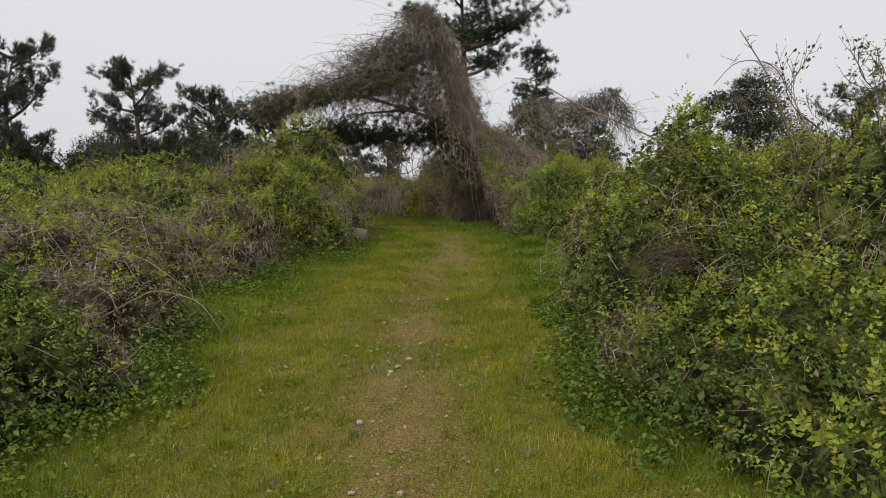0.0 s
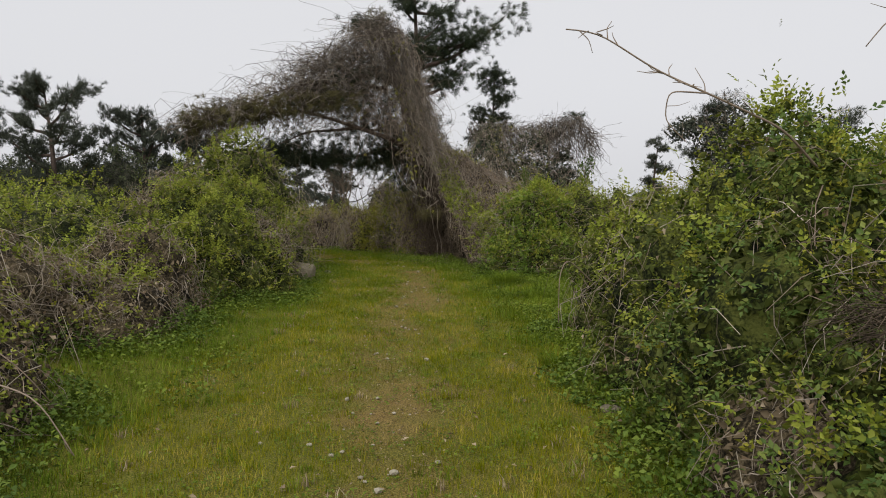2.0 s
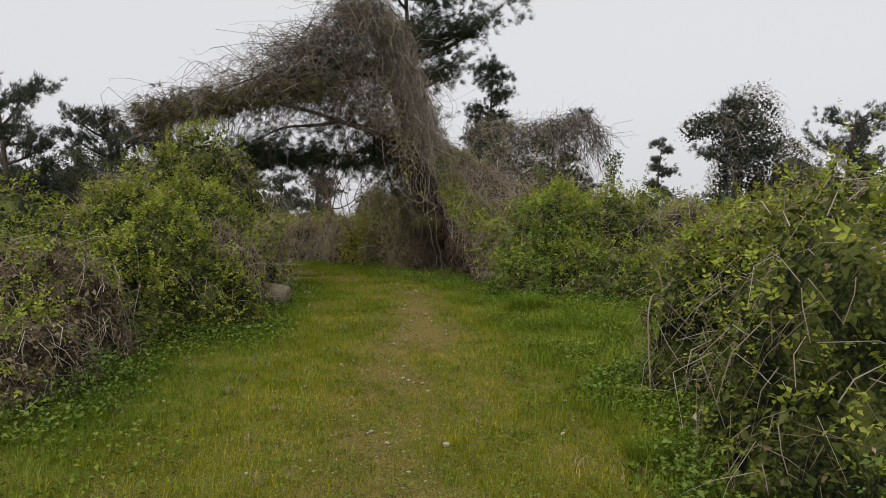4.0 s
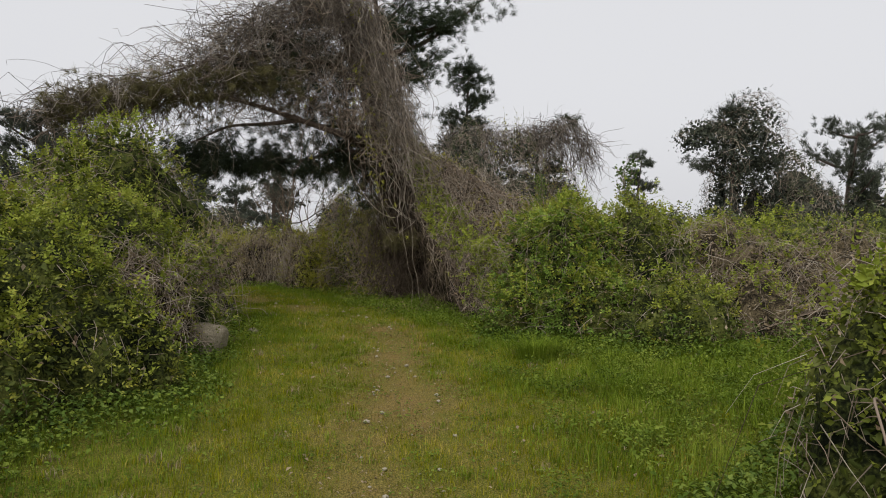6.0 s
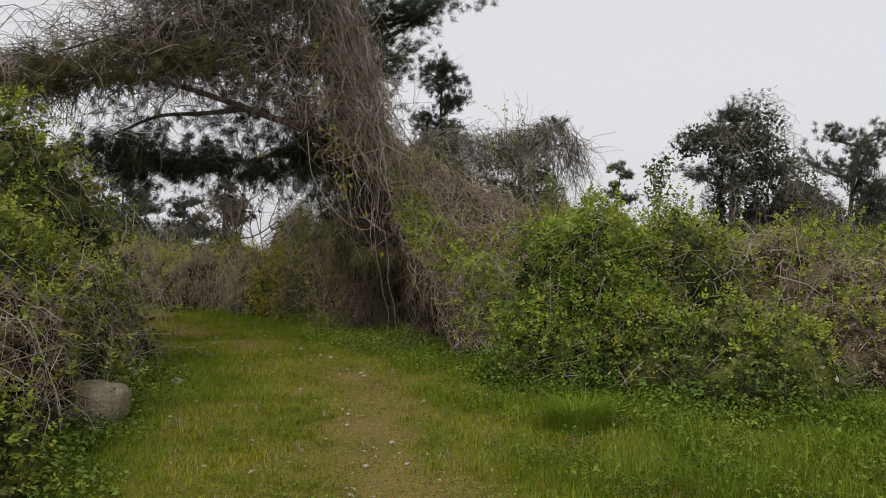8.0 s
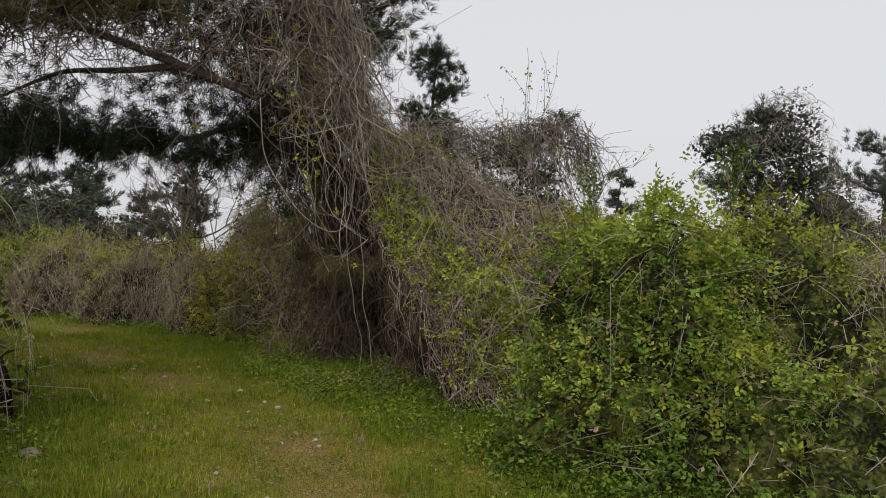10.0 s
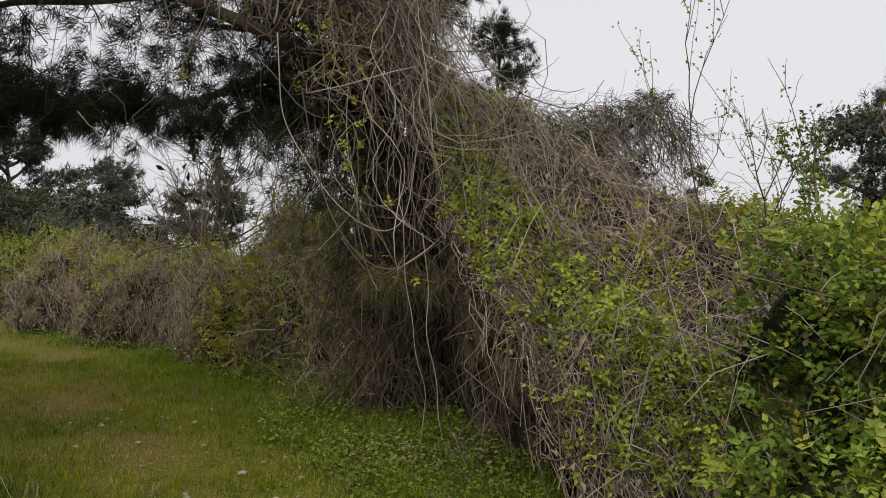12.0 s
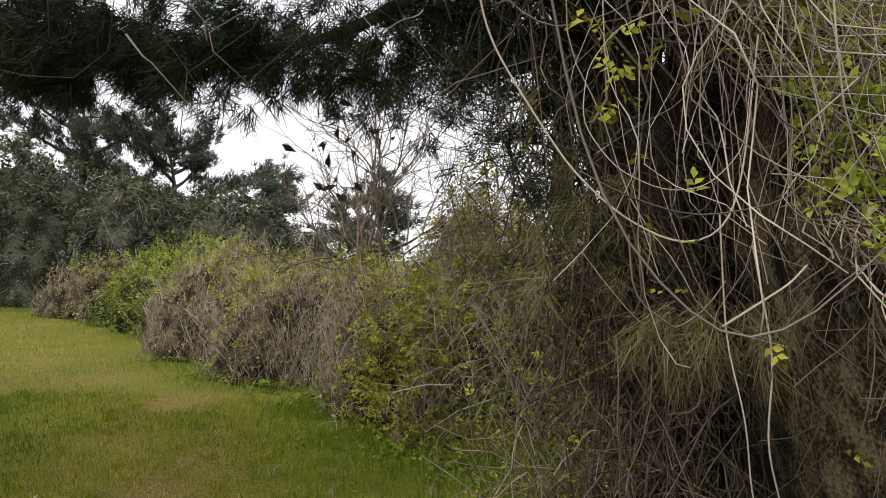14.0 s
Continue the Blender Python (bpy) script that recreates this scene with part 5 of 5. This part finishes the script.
def cane(pts, r, label, twigs=6):
    root = thing("bramble_cane", pts[0], label, "cane", "arching canes")
    part("stem", one_tube(pts, r, r * 0.45, 7), STEM_BROWN, root, smooth=True)
    p = np.array(pts)
    for i in range(twigs):
        u = rng.uniform(0.25, 0.95) * (len(p) - 1)
        q = p[int(u)] + (p[min(int(u) + 1, len(p) - 1)] - p[int(u)]) * (u % 1)
        d = unit(rng.normal(size=3) + [0, 0, 0.3])
        L = rng.uniform(0.04, 0.16)
        part("twig", one_tube([q, q + d * L * 0.5, q + d * L + rng.normal(size=3) * 0.02], r * 0.45, r * 0.2, 5), STEM_BROWN, root)
    return root


cane([(2.1, 6.7, 1.65), (1.84, 6.6, 1.86), (1.4, 6.6, 2.05), (1.11, 6.6, 2.17), (0.78, 6.6, 2.37), (0.61, 6.6, 2.38)], 0.008, "bare brown thorny cane arching over the bank", 18)
cane([(1.4, 6.6, 2.05), (1.18, 6.6, 2.06), (1.16, 6.6, 1.9), (1.29, 6.6, 1.78)], 0.005, "thin bare cane hanging off the bank", 3)
cane([(2.9, 6.3, 1.7), (2.55, 6.1, 2.34), (2.28, 6.0, 2.66)], 0.009, "bare brown thorny cane arching over the bank", 7)
cane([(3.1, 6.4, 1.8), (2.81, 6.6, 2.51), (2.48, 6.6, 2.54), (2.3, 6.6, 2.32)], 0.007, "thin bare cane arching over the bank", 6)
cane([(1.9, 10.4, 0.6), (1.5, 10.2, 0.95), (1.35, 9.9, 0.8), (1.3, 9.7, 0.35)], 0.007, "pale dry cane arching to the grass", 3)
cane([(-2.9, 6.4, 0.35), (-2.4, 6.3, 0.62), (-1.95, 6.1, 0.55), (-1.75, 6.0, 0.3)], 0.006, "pale dry cane leaning out of the bank", 5)
cane([(-3.1, 6.9, 0.9), (-2.6, 6.6, 0.85), (-2.2, 6.5, 0.6), (-2.1, 6.6, 0.4)], 0.006, "pale dry cane leaning out of the bank", 5)
cane([(-2.3, 19.0, 1.0), (-1.9, 18.6, 0.9), (-1.75, 18.4, 0.5), (-1.7, 18.3, 0.25)], 0.006, "pale dry cane leaning out of the bank", 3)

cane([(5.6, 15.6, 0.75), (4.9, 15.3, 0.72), (4.3, 15.1, 0.62), (3.9, 15.0, 0.52)], 0.008, "pale dry branch lying out of the mound", 6)
cane([(5.7, 15.4, 0.95), (5.2, 15.2, 1.0), (4.7, 15.1, 0.9), (4.4, 15.0, 0.85)], 0.007, "pale dry branch lying out of the mound", 6)
cane([(5.5, 15.5, 0.5), (4.8, 15.1, 0.62), (4.4, 14.9, 0.5), (4.1, 14.8, 0.33)], 0.006, "pale dry branch lying out of the mound", 4)

# dead reeds lying in the bank
n = 150
reed_p = np.array([1.75, 5.5, 0.95]) + rng.normal(size=(n, 3)) * [0.07, 0.07, 0.05]
reed_d = np.stack([rng.normal(-0.26, 0.1, n), rng.normal(-0.14, 0.1, n), rng.normal(0.02, 0.09, n)], 1)
alone("dead_reed_clump", tubes(wander(reed_p, reed_d, 8, 0.008, -0.06), rng.uniform(0.0015, 0.0028, n)), STEM_SHADE, "clump of dead red-brown reeds in the bank", "reeds")

# ---- rocks and pebbles ----
def stone_mesh(size, seed, flat=0.6, boxy=0.0):
    bm = bmesh.new()
    bmesh.ops.create_icosphere(bm, subdivisions=3 if size > 0.1 else 1, radius=1)
    off = np.random.default_rng(seed).uniform(0, 50, 3)
    for v in bm.verts:
        c = np.array(v.co)
        if boxy:
            c = np.sign(c) * np.abs(c) ** (1 - boxy)
        c = c * (1 + 0.16 * float(fbm((c * 0.4 + off)[None], 1.0)[0]) + (0.14 * float(fbm((c * 1.3 + off)[None], 1.0)[0]) if size > 0.1 else 0))
        v.co = Vector(c * size * np.array([1, 0.8, flat]))
    me = bpy.data.meshes.new("stone")
    bm.to_mesh(me)
    bm.free()
    return me


def rock(x, y, size, seed, label, flat, mat, sink=0.25, boxy=0.0, rz=0.0):
    me = stone_mesh(size, seed, flat, boxy)
    me.materials.append(mat)
    for p in me.polygons:
        p.use_smooth = True
    ob = tagged(new("rock", me), label, "rock")
    ob.location = (x, y, float(ground_z(x, y)) + size * flat * (1 - sink))
    ob.rotation_euler = (0.1, 0.05, rz)
    return ob


rock(-1.9, 16.35, 0.27, 1, "weathered grey-brown boulder at the foot of the bank", 0.8, ROCK, 0.35, 0.55, 0.4)
rock(-1.5, 18.1, 0.08, 2, "grey stone half sunk in the grass", 0.6, ROCK, 0.4, 0.2)
rock(1.32, 8.05, 0.1, 3, "grey flat stone sunk beside the track", 0.35, ROCK, 0.6, 0.2, 0.8)
PEBBLES = []
for s in range(6):
    me = stone_mesh(0.017, 20 + s, 0.55)
    me.materials.append(STONE)
    PEBBLES.append(me)
for i in range(150):
    y = 3.0 + 19.0 * rng.uniform() ** 1.2
    x = float(np.interp(y, PATH_LINE[:, 1], PATH_LINE[:, 0])) + rng.normal(0, 0.28)
    k = rng.uniform(0.4, 1.5) if i % 9 else rng.uniform(1.4, 2.0)
    ob = tagged(new("pebble", PEBBLES[i % 6]), "small pale pebble on the trodden track", "pebble", "pebbles on the track")
    ob.location = (x, y, float(ground_z(x, y)) + 0.008 * k)
    ob.scale, ob.rotation_euler = (k, k, k), (0, 0, rng.uniform(0, 6.28))

# ---- grass ----
def scatter(n, x0, x1, y0, y1):
    p = np.stack([rng.uniform(x0, x1, n), rng.uniform(y0, y1, n)], 1)
    inside = np.zeros(n, bool)
    for cx, cy, cz, rx, ry, h in LUMPS:
        inside |= (((p[:, 0] - cx) / rx) ** 2 + ((p[:, 1] - cy) / ry) ** 2) < 0.72
    p = p[~inside]
    d = path_distance(p[:, 0], p[:, 1])
    return np.stack([p[:, 0], p[:, 1], ground_z(p[:, 0], p[:, 1])], 1), d


def edge_distance(p):
    """About how far each point is from the nearest bush's foot, in metres."""
    best = np.full(len(p), 9.0)
    for cx, cy, cz, rx, ry, h in LUMPS:
        r = np.sqrt(((p[:, 0] - cx) / rx) ** 2 + ((p[:, 1] - cy) / ry) ** 2)
        best = np.minimum(best, (r - 0.85) * min(rx, ry))
    return best


c1, d1 = scatter(270000, -3.3, 3.6, 2.6, 16.0)
c2, d2 = scatter(200000, -4.5, 3.2, 16.0, 25.0)
c3, d3 = scatter(60000, -11.0, 1.0, 25.0, 34.0)
c4, d4 = scatter(50000, 3.2, 6.6, 11.5, 18.5)
cs, ds = np.concatenate([c1, c2, c3, c4]), np.concatenate([d1, d2, d3, d4])
patch = fbm(cs, 1.4, 2) + rng.normal(0, 0.6, len(cs))
wearing = wear_at(cs)
worn = wearing + rng.normal(0, 0.12, len(cs)) > 0.3
thin = rng.uniform(size=len(cs)) < np.clip(1.25 - 1.3 * wearing, 0.15, 1.0)
lush = (ds + 0.35 * patch > np.interp(cs[:, 1], [16, 19], [1.75, 1.15])) | (edge_distance(cs) < 0.35)
farther = cs[:, 1] + rng.normal(0, 2.2, len(cs)) > 14.5
grow = np.clip(1.0 + 0.3 * fbm(cs, 1.6, 2) + 0.55 * fbm(cs, 9.0, 2), 0.25, 2.2)
for name, sel, mat, h, w, label in (("worn_grass", worn & thin, GRASS_WORN, 0.022, 0.0042, "trodden straw-coloured grass of the track"),
                                    ("path_grass", ~worn & ~lush & ~farther, GRASS, 0.038, 0.0045, "short yellow-green grass beside the track"),
                                    ("meadow_grass", ~worn & ~lush & farther, GRASS_MID, 0.038, 0.0045, "short green grass beside the track"),
                                    ("verge_grass", lush, GRASS_LUSH, 0.055, 0.005, "fresh green grass along the banks")):
    k = int(sel.sum())
    alone(name, short_blades(cs[sel], h * rng.uniform(0.5, 1.5, k) * grow[sel], w * rng.uniform(0.7, 1.3, k)), mat, label, "grass", kind="stuff")

cl, dl = scatter(120000, -4.5, 6.0, 2.6, 27.0)
el = edge_distance(cl)
sel = (rng.uniform(size=len(cl)) < np.clip(0.9 - el * 1.3, 0.0, 1) + 0.4 * ((dl > 1.5) & (fbm(cl, 0.7, 2) > 0.1)))
k = int(sel.sum())
alone("long_grass", blades(cl[sel], rng.uniform(0.05, 0.17, k), rng.uniform(0.003, 0.0065, k), 0.7), GRASS_LUSH, "longer lush grass at the foot of the banks", "grass", kind="stuff")
cw, dw = scatter(60000, -4.5, 6.0, 2.6, 27.0)
ew = edge_distance(cw)
sel = rng.uniform(size=len(cw)) < np.clip(0.9 - ew * 1.5, 0.0, 1) * (fbm(cw, 0.6, 2) > -0.35) + 0.25 * ((dw > 1.4) & (fbm(cw + 9, 0.7, 2) > 0.25))
cw = cw[sel]
cw = np.repeat(cw, 4, 0) + rng.normal(size=(len(cw) * 4, 3)) * [0.03, 0.03, 0.0] + np.stack([np.zeros(len(cw) * 4)] * 2 + [rng.uniform(0.02, 0.14, len(cw) * 4)], 1)
alone("verge_weeds", leaves(cw, unit(rand_dirs(len(cw)) * 0.6 + [0, 0, 1]), 0.038 * rng.uniform(0.5, 1.4, len(cw)), 0.7), WEED, "low leafy weeds at the foot of the banks", "weeds", kind="stuff")
cd, dd = scatter(26000, -4.5, 6.0, 2.6, 27.0)
ed = edge_distance(cd)
sel = rng.uniform(size=len(cd)) < np.clip(0.5 - ed, 0, 1) * 0.5 + 0.25 * (dd < 0.6)
cd = cd[sel]
k = len(cd)
alone("straw_litter", tubes(wander(cd + [0, 0, 0.012], rand_dirs(k) * [0.09, 0.09, 0.02], 4, 0.006), rng.uniform(0.0008, 0.002, k)), STRAW, "dry straw scattered on the grass", "straw", kind="stuff")


cc, dc = scatter(42000, -2.6, 2.6, 2.8, 20.0)
sel = fbm(cc, 3.0, 2) + rng.normal(0, 0.3, len(cc)) > 0.1
cc = cc[sel]
cc = np.repeat(cc, 2, 0) + rng.normal(size=(len(cc) * 2, 3)) * [0.012, 0.012, 0.0] + [0, 0, 0.022]
alone("clover_cover", leaves(cc, unit(rand_dirs(len(cc)) * 0.5 + [0, 0, 1]), 0.017 * rng.uniform(0.6, 1.5, len(cc)), 0.85), WEED, "small clover leaves in the short grass", "clover", kind="stuff")


# leafy plants that climb the feet of the banks
cb, db = scatter(46000, -4.6, 5.8, 2.4, 18.0)
eb = edge_distance(cb)
near = (eb < 0.5) & (rng.uniform(size=len(cb)) < np.clip(1.1 - eb * 1.6, 0, 1)) & (fbm(cb, 0.8, 2) > -0.55)
cb, eb = cb[near], eb[near]
tall = 0.34 * np.clip(1 - eb / 0.55, 0.15, 1) * np.clip(0.8 + 0.5 * fbm(cb, 1.4, 2), 0.25, 1.4)
cb, tall = np.repeat(cb, 7, 0), np.repeat(tall, 7)
cb = cb + rng.normal(size=(len(cb), 3)) * [0.05, 0.05, 0.0] + np.stack([0 * tall, 0 * tall, 0.02 + tall * rng.uniform(0, 1, len(tall))], 1)
alone("bank_plants", leaves(cb, unit(rand_dirs(len(cb)) * 0.7 + [0, 0, 1]), 0.042 * rng.uniform(0.5, 1.4, len(cb)), 0.65), LEAF_FOOT, "dark green leafy plants along the feet of the banks", "weeds", kind="stuff")

# dry bits trodden into the track
cp, dp = scatter(26000, -3.0, 2.5, 2.6, 24.0)
cp = cp[(wear_at(cp) + rng.normal(0, 0.12, len(cp)) > 0.3) & (cp[:, 1] < 19.5 + rng.normal(0, 1.0, len(cp)))]
alone("track_litter", leaves(cp + [0, 0, 0.012], unit(rand_dirs(len(cp)) * 0.5 + [0, 0, 1]), rng.uniform(0.008, 0.03, len(cp)), 0.45), LEAF_DEAD, "dry brown bits trodden into the track", "litter", kind="stuff")

# small tussocks in the short grass, green and straw-coloured
ct, dt = scatter(4200, -3.2, 4.5, 2.8, 24.0)
ct = ct[(dt > 0.25) & (fbm(ct, 1.8, 2) + rng.normal(0, 0.5, len(ct)) > -0.1)]
for name, share, mat, label in (("grass_tussocks", ct[::2], GRASS_LUSH, "small green tussocks in the short grass"), ("grass_tussocks", ct[1::2], GRASS, "small yellow-green tussocks in the short grass"), ("dry_tussocks", ct[::7] + [0.07, 0.05, 0], STRAW, "dry straw-coloured tufts in the grass")):
    q = np.repeat(share, 22, 0)
    q = q + rng.normal(size=q.shape) * [0.035, 0.035, 0]
    alone(name, blades(q, rng.uniform(0.03, 0.095, len(q)), rng.uniform(0.003, 0.006, len(q)), 0.8), mat, label, "grass", kind="stuff")
cf, df = scatter(900, -2.6, 3.5, 2.8, 22.0)
alone("fallen_leaves", leaves(cf + [0, 0, 0.03], unit(rand_dirs(len(cf)) * 0.6 + [0, 0, 1]), rng.uniform(0.015, 0.05, len(cf)), 0.6), STRAW, "pale withered leaves scattered on the grass", "litter", kind="stuff")

# thick low weeds before the slope of vines
cn, dn = scatter(16000, -1.6, 2.9, 17.2, 23.4)
reach = np.hypot((cn[:, 0] - 1.25) / 1.5, (cn[:, 1] - 20.5) / 2.0)
cn = cn[(dn > 0.6) & (fbm(cn, 1.1, 2) * 0.45 + fbm(cn, 4.0, 2) * 0.3 + rng.normal(0, 0.3, len(cn)) > reach - 0.75)]
cn = np.repeat(cn, 4, 0) + rng.normal(size=(len(cn) * 4, 3)) * [0.04, 0.04, 0.0] + np.stack([np.zeros(len(cn) * 4)] * 2 + [rng.uniform(0.02, 0.13, len(cn) * 4)], 1)
alone("slope_weeds", leaves(cn, unit(rand_dirs(len(cn)) * 0.7 + [0, 0, 1]), 0.028 * rng.uniform(0.5, 1.5, len(cn)), 0.65), WEED, "thick bright green weeds before the vines", "weeds", kind="stuff")
cg, dg = scatter(26000, -2.4, 2.9, 17.2, 25.0)
cg = cg[(dg > 0.75) & (fbm(cg, 0.9, 2) + rng.normal(0, 0.4, len(cg)) > -0.1)]
k = len(cg)
alone("slope_grass", blades(cg, rng.uniform(0.05, 0.13, k), rng.uniform(0.003, 0.0055, k), 0.8), GRASS_LUSH, "lush grass before the vine-hung pine", "grass", kind="stuff")
# fallen leaves in the hollow at the pine's foot
fl = np.stack([rng.normal(0.95, 0.4, 700), rng.normal(20.45, 0.3, 700)], 1)
fl = np.concatenate([fl, ground_z(fl[:, 0], fl[:, 1])[:, None] + rng.uniform(0.01, 0.06, (700, 1))], 1)
alone("leaf_litter", leaves(fl, unit(rand_dirs(700) * 0.5 + [0, 0, 1]), 0.05 * rng.uniform(0.6, 1.4, 700), 0.5), LEAF_DEAD, "fallen brown leaves at the pine's foot", "litter", kind="stuff")

# rougher growth in the clearing
cr, dr = scatter(64000, 0.7, 6.3, 10.2, 18.6)
sel = fbm(cr, 1.6, 2) + rng.normal(0, 0.5, len(cr)) + np.clip((dr - 1.5) * 0.9, -1.2, 0.5) > 0.1
k = int(sel.sum())
alone("rough_grass", blades(cr[sel], rng.uniform(0.06, 0.19, k) * np.clip(0.9 + 0.6 * fbm(cr[sel], 2.2, 2), 0.3, 1.7), rng.uniform(0.003, 0.006, k), 0.8), GRASS_LUSH, "rough tussocky grass of the clearing", "grass", kind="stuff")
cr = cr[(fbm(cr + 5, 1.9, 3) + rng.normal(0, 0.45, len(cr)) + np.clip((dr - 1.6) * 0.9, -1.5, 0.2) > 0.35) & (rng.uniform(size=len(cr)) < 0.5)]
cr = np.repeat(cr, 4, 0) + rng.normal(size=(len(cr) * 4, 3)) * [0.03, 0.03, 0.0] + np.stack([np.zeros(len(cr) * 4)] * 2 + [rng.uniform(0.03, 0.12, len(cr) * 4)], 1)
alone("clearing_weeds", leaves(cr, unit(rand_dirs(len(cr)) * 0.6 + [0, 0, 1]), 0.026 * rng.uniform(0.5, 1.5, len(cr)), 0.6), WEED, "low leafy weeds in the clearing", "weeds", kind="stuff")


def grass_tuft(x, y, r, h, n, label, mat):
    a = rng.uniform(0, 6.28, n)
    q = r * np.sqrt(rng.uniform(0, 1, n))
    c = np.stack([x + q * np.cos(a), y + q * np.sin(a)], 1)
    c = np.concatenate([c, ground_z(c[:, 0], c[:, 1])[:, None]], 1)
    d = np.stack([np.cos(a), np.sin(a), 0 * a], 1)
    ob = alone("grass_tuft", blades(c, h * rng.uniform(0.6, 1.2, n), rng.uniform(0.003, 0.006, n), 0.75, unit(d + rand_dirs(n) * 0.7)), mat, label, "grass", at=(x, y, gz(x, y)))
    return ob


grass_tuft(1.75, 15.75, 0.22, 0.32, 650, "dense dark green tuft of grass in the clearing", GRASS_LUSH)
grass_tuft(1.25, 9.6, 0.14, 0.2, 260, "small tuft of grass beside the track", GRASS_LUSH)
grass_tuft(2.1, 14.2, 0.3, 0.16, 400, "patch of longer grass in the clearing", GRASS_LUSH)
